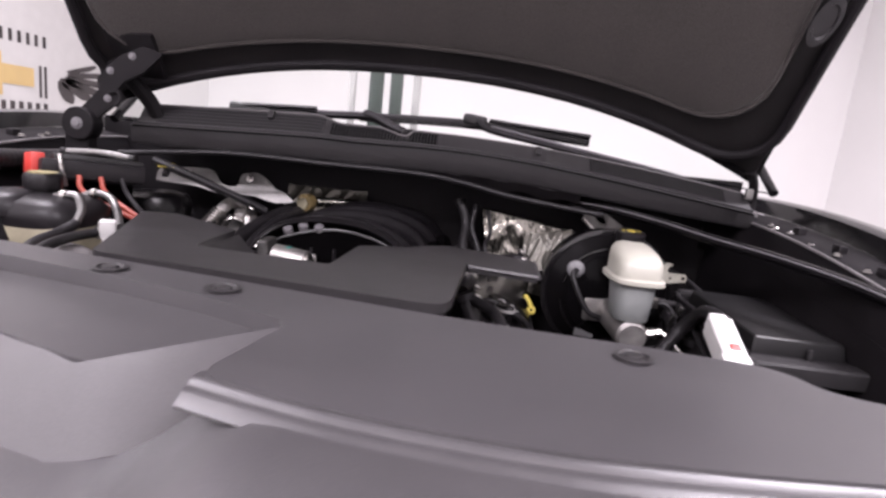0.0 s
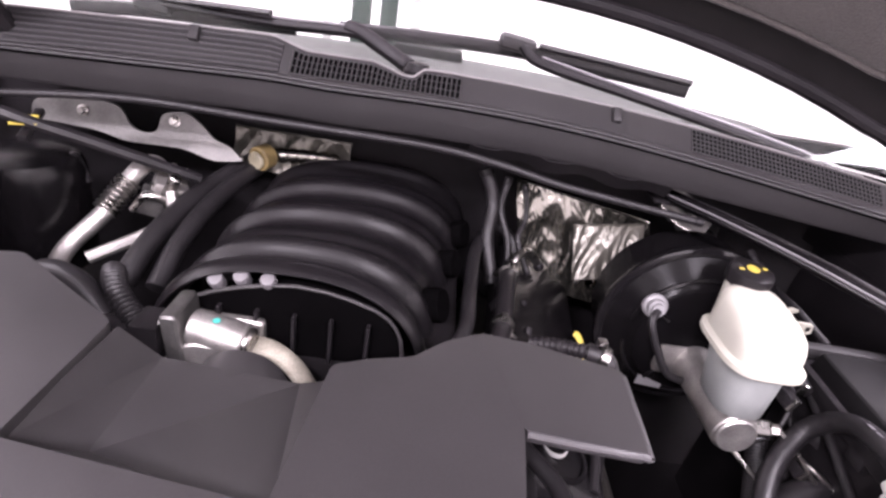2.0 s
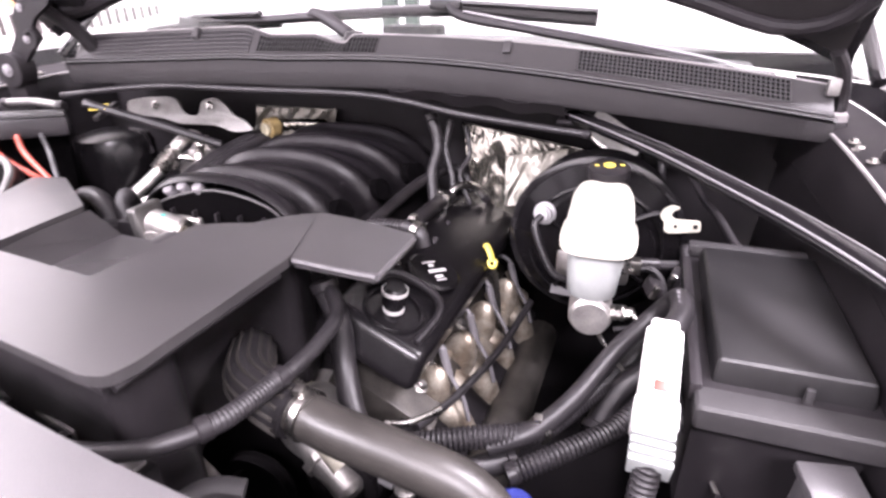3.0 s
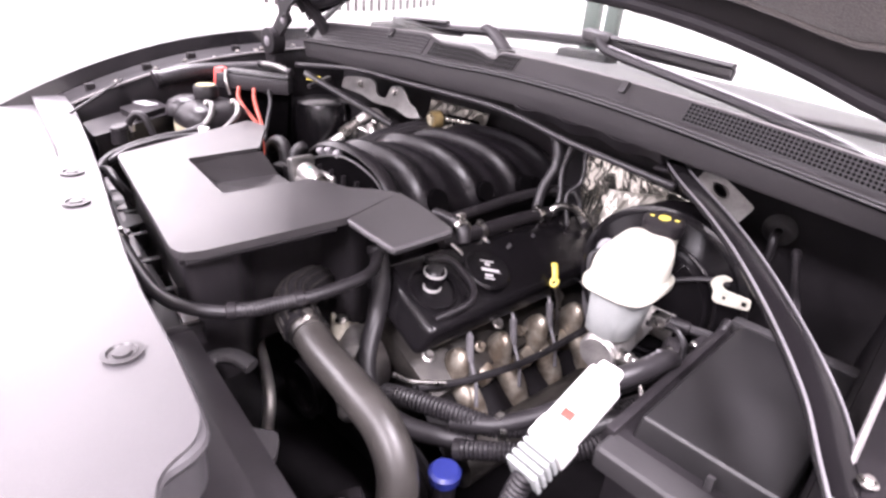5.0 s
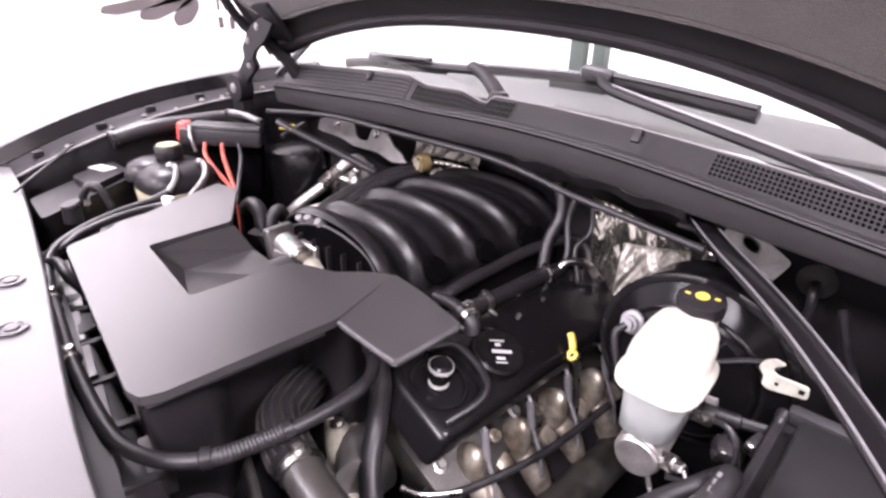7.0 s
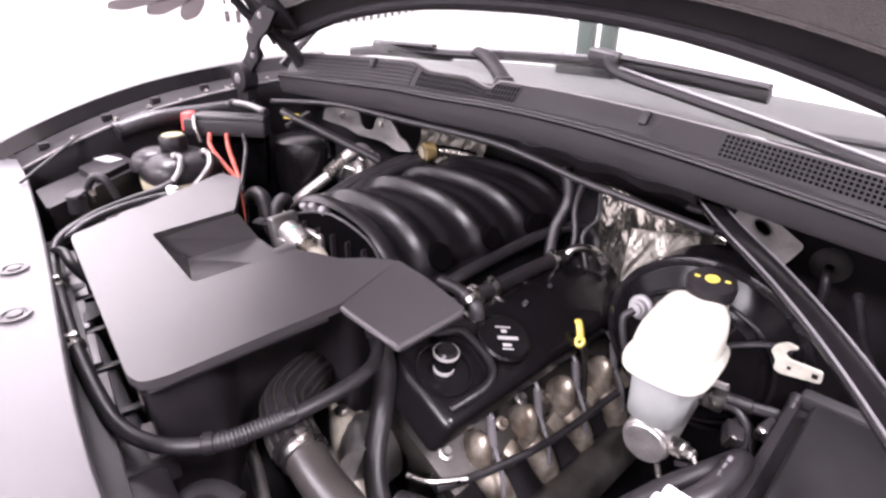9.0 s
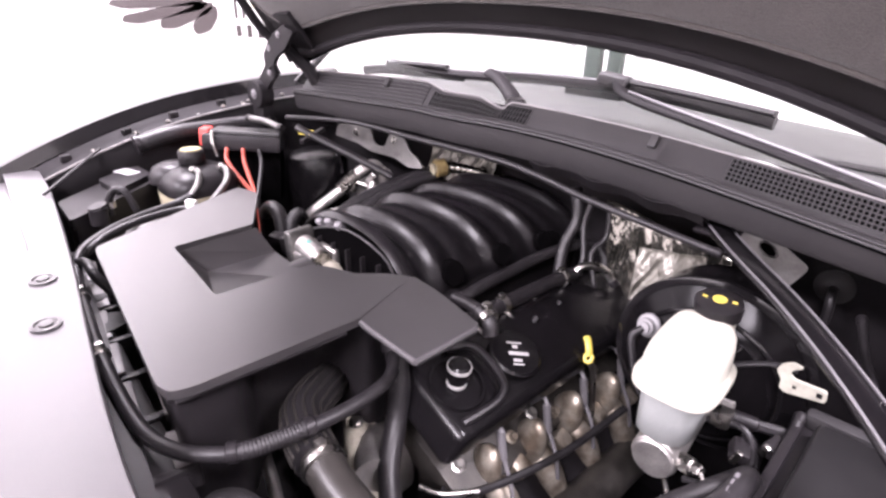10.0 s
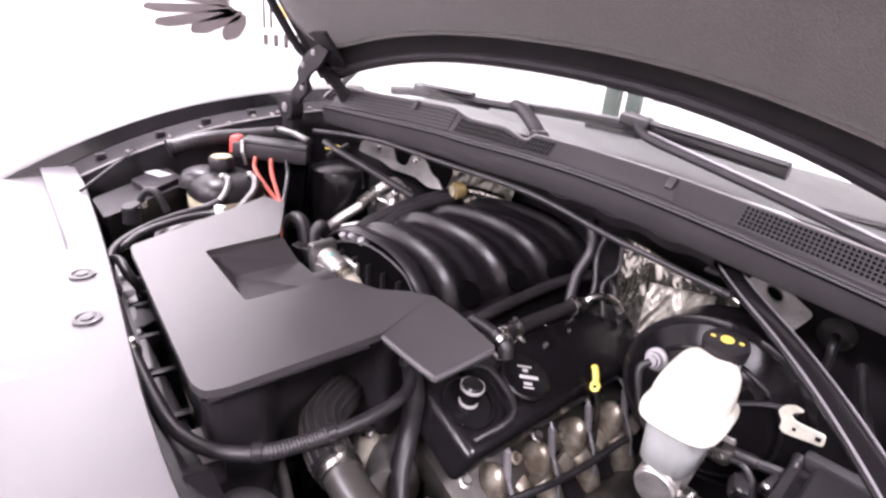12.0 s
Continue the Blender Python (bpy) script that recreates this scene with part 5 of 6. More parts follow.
def ac_lines():
    t = thing("air_conditioning_lines", (-0.32, 1.15, 1.05), "bright aluminium air conditioning lines and fittings", "pipes")
    part("pipe", tube([(-0.43, 1.07, 1.0), (-0.455, 1.15, 1.03), (-0.425, 1.21, 1.075), (-0.4, 1.265, 1.126), (-0.385, 1.29, 1.13), (-0.37, 1.3, 1.1)], 0.013, 12), M_ALU, t)
    part("sleeve", tube([(-0.425, 1.21, 1.077), (-0.407, 1.25, 1.112)], 0.017, 14, 2, ribs=0.0015, pitch=0.008), M_STEEL, t, "ribbed crimp sleeve")
    part("block", box((0.05, 0.04, 0.05), Matrix.Translation((-0.36, 1.27, 1.09)) @ pose(0, 0, 0, 10, 20, 30), 0.006, 2), M_ALU, t)
    part("service_port", rod((-0.35, 1.25, 1.1), (-0.33, 1.24, 1.135), 0.009, 12), M_STEEL, t)
    part("low_line", tube([(-0.42, 1.15, 1.03), (-0.36, 1.2, 1.055), (-0.335, 1.225, 1.075), (-0.34, 1.24, 1.11)], 0.009, 10), M_ALU, t)
    part("heater_hose", tube([(-0.345, 1.1, 1.03), (-0.335, 1.16, 1.065), (-0.315, 1.24, 1.095), (-0.285, 1.33, 1.115), (-0.262, 1.39, 1.125)], 0.016, 12), M_RUBBER, t)
    part("heater_hose", tube([(-0.3, 1.1, 1.03), (-0.295, 1.17, 1.07), (-0.28, 1.25, 1.1), (-0.262, 1.33, 1.115), (-0.25, 1.385, 1.12)], 0.014, 12), M_RUBBER, t)
    for k, (p, sz, a) in enumerate((((-0.375, 1.25, 1.085), (0.035, 0.03, 0.04), 25), ((-0.355, 1.29, 1.115), (0.04, 0.025, 0.02), -20), ((-0.33, 1.26, 1.085), (0.03, 0.04, 0.015), 40))):
        m = Matrix.Translation(p) @ pose(0, 0, 0, 15 * math.sin(k), 20 * math.cos(k * 2), a)
        part("fitting_block", box(sz, m, 0.004, 2), M_ALU if k % 2 else M_BRIGHT, t)
        part("fitting_bolt", bolt_head(m @ Vector((0, 0, sz[2] / 2)), (0, -0.2, 1), 0.007, 0.01), M_STEEL, t)
    part("cap_line", tube([(-0.39, 1.22, 1.08), (-0.37, 1.22, 1.105), (-0.35, 1.23, 1.1), (-0.34, 1.25, 1.07)], 0.005, 10), M_STEEL, t)
    part("cap_line", tube([(-0.5, 1.23, 1.03), (-0.5, 1.24, 1.1), (-0.485, 1.25, 1.14), (-0.47, 1.25, 1.1)], 0.006, 10), M_BLACK, t)
    k = part("coupling", rod((-0.247, 1.352, 1.14), (-0.236, 1.376, 1.142), 0.021, 20), M_AMBER, t, "amber plastic coupling")
    part("coupling_ring", rod((-0.25, 1.345, 1.139), (-0.247, 1.352, 1.14), 0.015, 20), M_BEIGE, k)
    part("foil_sleeve", tube([(-0.232, 1.38, 1.142), (-0.18, 1.385, 1.146), (-0.13, 1.39, 1.146), (-0.09, 1.4, 1.14)], 0.012, 14, 8, ribs=0.0012, pitch=0.017), M_FOIL, t, "crinkled foil sleeve")
    return t


ac_lines()


def crumple(a, b, s=1.0, seed=0.0):
    """Height of hand-crumpled foil: broad swells, sharp folds and fine creases."""
    fold = abs(noise.noise((a * 2.6 + b * 0.7, b * 1.0 + seed, 3.1)))
    fine = abs(noise.noise((a * 7.0 + b * 2.2, b * 2.2 + seed, 5.1)))
    crease = abs(noise.noise((a * 15.0 - b * 5.0, b * 6.0 + seed, 7.7)))
    return s * (0.01 * noise.noise((a * 1.1 + seed, b * 1.1, seed)) + 0.012 * fold + 0.0045 * fine + 0.0016 * crease)


def foil_panel(p0, u, v, label, s=1.0, nu=26, nv=16, seed=0.0, material=None):
    """A crinkled sheet spanned by two edges, with a folded rim and two press studs."""
    p0, u, v = Vector(p0), Vector(u), Vector(v)
    n = u.cross(v).normalized()

    def at(a, b):
        return p0 + u * a + v * b + n * crumple(a * u.length * 10, b * v.length * 10, s, seed)
    t = thing("heat_shield", p0, label, "heat shield")
    part("foil", sheet(at, nu, nv, 0.0015), material or M_FOIL, t, "", 25)
    part("folded_rim", tube([at(i / 40, 0.0) for i in range(41)], 0.0028, 6, 1), material or M_FOIL, t)
    for a in (0.2, 0.75):
        p = at(a, 0.12)
        out = n if n.y < 0 else -n
        part("stud", lathe([(0.005, 0), (0.004, 0.002), (0, 0.003)], along(p, p + out), 12), M_PAD, t)
    return t


foil_panel((0.185, 1.36, 1.175), (0.235, -0.02, -0.035), (0.04, -0.03, -0.175), "crinkled silver foil insulation on the firewall", 1.1, 110, 60)
foil_panel((0.285, 1.3, 1.13), (0.11, 0.0, 0.02), (0.01, -0.035, -0.08), "crinkled silver foil pad behind the brake booster", 1.0, 60, 44, 4.0, M_PAD)


def cowl_bracket():
    """A folded plate with an oval hole, hanging under the cowl."""
    t = thing("metal_bracket", (0.47, 1.33, 1.16), "bright folded sheet metal bracket under the cowl", "bracket")
    m = Matrix.Translation((0.47, 1.33, 1.165)) @ pose(0, 0, 0, 78, 32, 0)
    part("plate", prism([(-0.055, 0.028), (0.044, 0.03), (0.047, -0.01), (0.03, -0.035), (-0.01, -0.02), (-0.05, -0.015)], 0, 0.003, 0.001, 1, 0.008, m=m), M_BRIGHT, t)
    part("oval_rim", tube([m @ Vector((-0.012 + 0.015 * math.cos(a), 0.01 + 0.008 * math.sin(a), 0.003)) for a in [i * math.pi / 10 for i in range(21)]], 0.002, 6, 1), M_BRIGHT, t)
    # no cut in the plate: the dark of the hole is a painted disc
    part("oval_shade", lathe([(0, 0), (0.013, 0), (0.013, 0.0008), (0, 0.0008)], m @ Matrix.Translation((-0.012, 0.01, 0.003)) @ Matrix.Diagonal((1, 0.52, 1, 1)), 20), M_SHADE, t)
    part("folded_edge", tube([m @ Vector(p) for p in ((-0.05, -0.015, 0.004), (-0.01, -0.02, 0.006), (0.025, -0.012, 0.008), (0.047, -0.01, 0.004))], 0.0045, 8, 6), M_STEEL, t, "bright folded edge")
    return t


cowl_bracket()


def firewall_flange():
    """A pressed sheet-metal flange with scalloped cut-outs, leaning back over the engine."""
    t = thing("metal_bracket", (-0.42, 1.33, 1.17), "bare pressed metal firewall flange with scalloped edge", "bracket")
    line = [(-0.6, 1.16), (-0.6, 1.188), (-0.55, 1.196), (-0.49, 1.2), (-0.462, 1.196), (-0.446, 1.17), (-0.425, 1.162), (-0.402, 1.166), (-0.398, 1.196), (-0.36, 1.203), (-0.33, 1.186), (-0.312, 1.168), (-0.285, 1.162), (-0.262, 1.142), (-0.31, 1.136), (-0.36, 1.148), (-0.45, 1.146), (-0.5, 1.156)]
    m = Matrix(((1, 0, 0, 0), (0, 0.35, -1, 0.93), (0, 1, 0, 0), (0, 0, 0, 1)))
    part("plate", prism(line, 0, 0.004, 0.0015, 2, 0.012, m=m), M_BRIGHT, t)
    for x, z in ((-0.52, 1.182), (-0.375, 1.186)):
        part("bolt", bolt_head((x, 0.925 + 0.35 * z, z), (0, -1, 0.3), 0.006, 0.006), M_STEEL, t)
    part("fold", tube([(x, 0.93 + 0.35 * z, z) for x, z in ((-0.6, 1.162), (-0.5, 1.158), (-0.45, 1.149), (-0.36, 1.15), (-0.31, 1.138), (-0.264, 1.144))], 0.004, 8, 4), M_BRIGHT, t)
    return t


firewall_flange()
foil_panel((-0.3, 1.4, 1.178), (0.2, -0.005, 0.0), (0.0, -0.03, -0.062), "yellowish crinkled foil behind the intake manifold", 1.3, 70, 26, 9.0, M_PAD)


# ---- driver side of the bay ----
def brace(pts, label, w=0.013):
    t = thing("brace_bar", pts[0], label, "brace", "brace bars")
    part("bar", tube(pts, w, 12, 8, flat=0.62), M_VALVE, t)
    # paler ridges carry the bright edge highlights of the bar as colour
    for side in (-1, 1) if w > 0.008 else ():
        part("ridge", tube([(x + side * 0.0115, y + side * 0.008, z + 0.0055) for x, y, z in pts], 0.0015, 8, 8), M_BOOT, t, "raised edge painted as a highlight")
    for p in (pts[0], pts[-1]) if w > 0.008 else ():
        part("end_plate", box((0.045, 0.05, 0.006), Matrix.Translation(Vector(p) - Vector((0, 0, 0.006))), 0.002), M_DARK, t)
        part("bolt", bolt_head(Vector(p) + Vector((0, 0, -0.002)), (0, 0, 1), 0.006, 0.008), M_DARK, t)
    return t


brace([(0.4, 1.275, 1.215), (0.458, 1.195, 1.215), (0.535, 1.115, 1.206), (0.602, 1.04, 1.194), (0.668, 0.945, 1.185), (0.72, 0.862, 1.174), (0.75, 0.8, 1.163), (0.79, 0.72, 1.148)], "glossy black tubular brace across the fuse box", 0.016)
brace([(-0.583, 0.654, 1.16), (-0.65, 0.725, 1.176), (-0.722, 0.799, 1.193)], "thin grey brace rod from radiator support to fender", 0.004)


def white_clip():
    t = thing("cable_bracket", (0.6, 1.13, 1.1), "white plastic hooked cable bracket on the fuse box", "bracket")
    pts = [(0.592, 1.126), (0.58, 1.129), (0.569, 1.122), (0.565, 1.112), (0.573, 1.102), (0.573, 1.09), (0.58, 1.086), (0.622, 1.093), (0.62, 1.108), (0.586, 1.108), (0.58, 1.113), (0.582, 1.12)]
    m = Matrix(((1, 0, 0, 0), (0, 0, -1, 1.132), (0, 1, 0, 0), (0, 0, 0, 1)))
    part("hook", prism(pts, 0, 0.004, 0.001, 1, 0.004, m=m), M_CLIP, t)
    part("slot", box((0.006, 0.001, 0.006), Matrix.Translation((0.614, 1.1275, 1.1)), 0), M_DARK, t)
    part("slot", box((0.004, 0.001, 0.004), Matrix.Translation((0.588, 1.1275, 1.098)), 0), M_DARK, t)
    part("wire", tube([(0.5, 1.12, 1.085), (0.53, 1.13, 1.1), (0.56, 1.14, 1.11), (0.585, 1.145, 1.11)], 0.004, 8), M_RUBBER, t)
    shift(t, (-0.02, 0, 0))
    part("wire", tube([(0.5, 1.06, 1.05), (0.54, 1.06, 1.06), (0.56, 1.05, 1.03), (0.54, 1.03, 0.99), (0.5, 1.02, 0.98)], 0.004, 8), M_RUBBER, t)
    return t


white_clip()


def white_connector():
    t = thing("wiring_connector", (0.56, 0.78, 1.05), "large white wiring connector with red lock tab", "connector")
    m = Matrix.Translation((0.54, 0.803, 1.06)) @ pose(0, 0, 0, 24, 0, -4)
    part("body", box((0.036, 0.085, 0.036), m @ Matrix.Translation((0, 0.02, 0)), 0.006, 3), M_WHITE, t)
    part("nose", box((0.028, 0.018, 0.028), m @ Matrix.Translation((0, 0.066, 0)), 0.005, 2), M_WHITE, t)
    part("step", box((0.041, 0.03, 0.04), m @ Matrix.Translation((0, -0.03, -0.004)), 0.005, 2), M_WHITE, t)
    for k in range(4):
        part("rib", box((0.038, 0.006, 0.034), m @ Matrix.Translation((0, -0.05 - 0.0085 * k, -0.004)), 0.002), M_TANK2, t)
    part("lock_tab", box((0.014, 0.011, 0.003), m @ Matrix.Translation((0.002, -0.005, 0.0185)), 0.001), M_RED, t, "small red lock tab")
    part("boot", tube([m @ Vector((0, 0.055, 0)), (0.562, 0.9, 1.087), (0.568, 0.955, 1.078), (0.565, 0.99, 1.055), (0.545, 1.0, 1.02), (0.505, 0.965, 0.985), (0.46, 0.89, 0.955), (0.42, 0.84, 0.94), (0.37, 0.815, 0.925)], 0.0125, 14), M_RUBBER, t, "black rubber wiring boot")
    for k in range(3):
        part("print_bar", box((0.004, 0.01, 0.0006), Matrix.Translation((0.562, 0.915 + 0.014 * k, 1.0975 - 0.002 * k)) @ pose(0, 0, 0, -10), 0), M_BOOT, t)
    part("harness", tube([m @ Vector((0, -0.07, -0.005)), m @ Vector((0, -0.11, -0.04)), (0.575, 0.68, 0.94), (0.63, 0.72, 0.92), (0.69, 0.8, 0.92), (0.74, 0.85, 0.93)], 0.012, 12, ribs=0.001, pitch=0.006), M_RUBBER, t)
    return t


white_connector()

hose("thick black upper radiator hose", [(0.2, 0.698, 1.042), (0.25, 0.688, 1.036), (0.32, 0.683, 1.026), (0.385, 0.68, 1.008), (0.425, 0.668, 0.965), (0.438, 0.64, 0.89), (0.435, 0.6, 0.8)], 0.0235, material=M_HOSE, clamps=(0.05,))


def ribbed_elbow():
    """A bent rubber hose with raised lines along its length."""
    pts = [(0.05, 0.83, 0.99), (0.085, 0.79, 1.02), (0.112, 0.752, 1.036), (0.135, 0.722, 1.042), (0.168, 0.705, 1.042), (0.206, 0.694, 1.039)]
    r = 0.0265
    t = thing("hose", pts[-1], "bent black rubber hose end with lengthwise ribs", "hose")
    part("pipe", tube(pts, r, 16, 8), M_RUBBER, t)
    line = curve_points(pts, 6)
    for k in range(14):
        a = 2 * math.pi * k / 14
        one = []
        for p, q in zip(line, line[1:]):
            d = (q - p).normalized()
            side = d.cross(Vector((0.2, 0.3, 1))).normalized()
            one.append(p + (side * math.cos(a) + side.cross(d) * math.sin(a)) * r)
        part("rib", tube(one, 0.0022, 6, 1), M_HOSE, t)
    return t


ribbed_elbow()
hose("taped black wiring trunk beside the air box", [(0.15, 0.86, 1.09), (0.172, 0.85, 1.04), (0.185, 0.83, 0.99), (0.215, 0.79, 0.95), (0.26, 0.765, 0.92), (0.32, 0.78, 0.9), (0.4, 0.83, 0.9)], 0.015)
hose("black corrugated wiring loom", [(0.26, 0.79, 0.915), (0.3, 0.795, 0.93), (0.363, 0.818, 0.935), (0.424, 0.846, 0.935), (0.47, 0.91, 0.94), (0.517, 0.99, 0.94), (0.55, 1.06, 0.95)], 0.014, 0.0012, 0.006, clamps=(0.5,))
hose("black corrugated wiring loom", [(0.4, 0.79, 0.915), (0.45, 0.82, 0.93), (0.51, 0.87, 0.94), (0.55, 0.92, 0.96)], 0.012, 0.0012, 0.006)
hose("black elbow hose by the brake cylinder", [(0.49, 0.9, 0.9), (0.51, 0.94, 0.93), (0.54, 0.96, 0.955), (0.58, 0.97, 0.965), (0.6, 0.98, 0.95)], 0.017)
hose("black fuel hose along the intake manifold", [(0.1, 1.02, 1.05), (0.115, 1.06, 1.07), (0.12, 1.14, 1.075), (0.132, 1.27, 1.08), (0.165, 1.36, 1.08), (0.2, 1.36, 1.06), (0.21, 1.33, 1.02)], 0.010)
hose("bright metal fuel rail with black sleeve", [(0.15, 1.0, 1.055), (0.165, 1.08, 1.06), (0.18, 1.2, 1.062), (0.19, 1.26, 1.06)], 0.013, material=M_BLACK, clamps=(0.35, 0.8), name="fuel_rail")
hose("bent bright metal vacuum pipe", [(0.19, 1.25, 1.05), (0.2, 1.27, 1.075), (0.225, 1.3, 1.07), (0.25, 1.31, 1.04)], 0.007, material=M_STEEL)
hose("thin black cable under the cowl", [(-0.6, 1.19, 1.226), (-0.48, 1.205, 1.24), (-0.354, 1.215, 1.249), (-0.177, 1.217, 1.248), (0.03, 1.217, 1.248), (0.13, 1.215, 1.239), (0.221, 1.215, 1.223), (0.335, 1.212, 1.211), (0.434, 1.205, 1.203)], 0.0055)
hose("thick black conduit along the fender", [(-0.715, 0.87, 1.19), (-0.705, 0.95, 1.205), (-0.7, 1.05, 1.205), (-0.69, 1.14, 1.205), (-0.64, 1.17, 1.205)], 0.019, 0.00025, 0.012)
hose("bright metal tube by the hinge", [(-0.68, 1.13, 1.22), (-0.6, 1.13, 1.225), (-0.53, 1.13, 1.22)], 0.008, material=M_BRIGHT)
hose("grey silver pipe low by the fuse box", [(0.79, 0.7, 0.93), (0.82, 0.85, 0.93), (0.86, 0.98, 0.93)], 0.009, material=M_STEEL)


def injectors():
    for i, y in enumerate((1.0, 1.07, 1.14, 1.23)):
        t = thing("injector_plug", (0.19, y, 1.02), "small black injector plug with bright clip", "plug", "injector plugs")
        part("plug", box((0.022, 0.03, 0.024), Matrix.Translation((0.172, y + 0.03, 1.035)) @ pose(0, 0, 0, 0, 30, 0), 0.004), M_BLACK, t)
        part("clip", tube([(0.165, y + 0.01, 1.055), (0.185, y + 0.014, 1.045), (0.195, y + 0.018, 1.02)], 0.0035, 8), M_STEEL, t)
        part("wire", tube([(0.18, y + 0.03, 1.03), (0.205, y + 0.03, 1.025), (0.21, y + 0.05, 1.04)], 0.005, 8), M_RUBBER, t)


injectors()


def sensor_plugs():
    """Small plugs and wires between the brake cylinder and the fuse box."""
    for p, a in (((0.545, 1.045, 1.04), 20), ((0.575, 1.065, 1.05), -15), ((0.59, 1.02, 1.0), 40), ((0.555, 0.985, 0.98), 10)):
        t = thing("sensor_plug", p, "small black plug with bright clip by the brake cylinder", "plug", "sensor plugs")
        m = Matrix.Translation(p) @ pose(0, 0, 0, 10, 15, a)
        part("plug", box((0.02, 0.026, 0.018), m, 0.004, 2), M_BLACK, t)
        part("clip", box((0.008, 0.006, 0.02), m @ Matrix.Translation((-0.004, -0.013, 0.001)), 0.002), M_STEEL, t)
        part("wire", tube([m @ Vector((0, 0.013, 0)), m @ Vector((0.012, 0.035, -0.006)), m @ Vector((0.04, 0.04, -0.03)), m @ Vector((0.05, 0.03, -0.07))], 0.0035, 8), M_RUBBER, t)


sensor_plugs()
hose("thin black wire looping beside the fuse box", [(0.52, 1.06, 1.06), (0.55, 1.07, 1.045), (0.57, 1.05, 1.0), (0.565, 1.01, 0.96), (0.54, 0.98, 0.94)], 0.0035)
hose("thin steel brake pipe along the inner fender", [(0.53, 1.0, 1.0), (0.57, 0.97, 0.985), (0.6, 0.94, 0.96), (0.6, 0.88, 0.94), (0.62, 0.8, 0.93)], 0.003, material=M_STEEL)
hose("black cable along the fuse box", [(0.585, 1.12, 1.07), (0.582, 1.06, 1.045), (0.578, 0.98, 1.02), (0.575, 0.9, 0.99), (0.59, 0.84, 0.96)], 0.006)
hose("black cable hanging behind the brace", [(0.6, 1.33, 1.12), (0.62, 1.28, 1.09), (0.64, 1.22, 1.08), (0.66, 1.16, 1.06)], 0.006)

for pts, r in (([(0.13, 1.34, 1.19), (0.15, 1.325, 1.14), (0.148, 1.29, 1.09), (0.165, 1.25, 1.03)], 0.011), ([(0.17, 1.34, 1.18), (0.165, 1.325, 1.13), (0.185, 1.3, 1.08), (0.19, 1.27, 1.02)], 0.006),
               ([(0.2, 1.345, 1.17), (0.21, 1.33, 1.12), (0.2, 1.3, 1.09), (0.225, 1.28, 1.04)], 0.0045)):
    hose("shiny black cable dropping behind the intake manifold", pts, r)


def grommet():
    t = thing("cable_grommet", (0.58, 1.4, 1.12), "round black rubber grommet with cable through the firewall", "grommet")
    part("ring", lathe([(0.009, 0), (0.026, 0), (0.028, 0.006), (0.021, 0.012), (0.01, 0.016)], along((0.553, 1.418, 1.118), (0.553, 1.3, 1.118)), 24), M_COWL, t)
    part("cable", tube([(0.553, 1.41, 1.118), (0.556, 1.375, 1.115), (0.558, 1.368, 1.08), (0.545, 1.36, 1.03), (0.54, 1.3, 0.98)], 0.007, 10), M_RUBBER, t)
    return t


grommet()


def ledge_connector():
    t = thing("wiring_connector", (0.685, 0.775, 0.95), "grey plastic connector hanging below the fuse box ledge", "connector")
    m = Matrix.Translation((0.69, 0.775, 0.985)) @ pose(0, 0, 0, 6, 0, 8)
    part("body", box((0.042, 0.034, 0.05), m, 0.005, 2), M_PANEL, t)
    part("collar", box((0.05, 0.042, 0.012), m @ Matrix.Translation((0, 0, 0.028)), 0.004, 2), M_PANEL, t)
    part("latch", box((0.014, 0.006, 0.03), m @ Matrix.Translation((0, -0.019, 0.002)), 0.002), M_GREY, t)
    part("cable", tube([m @ Vector((0, 0, -0.02)), m @ Vector((0.002, 0.004, -0.06)), (0.69, 0.82, 0.87), (0.68, 0.88, 0.83)], 0.013, 12), M_RUBBER, t)
    return t


ledge_connector()


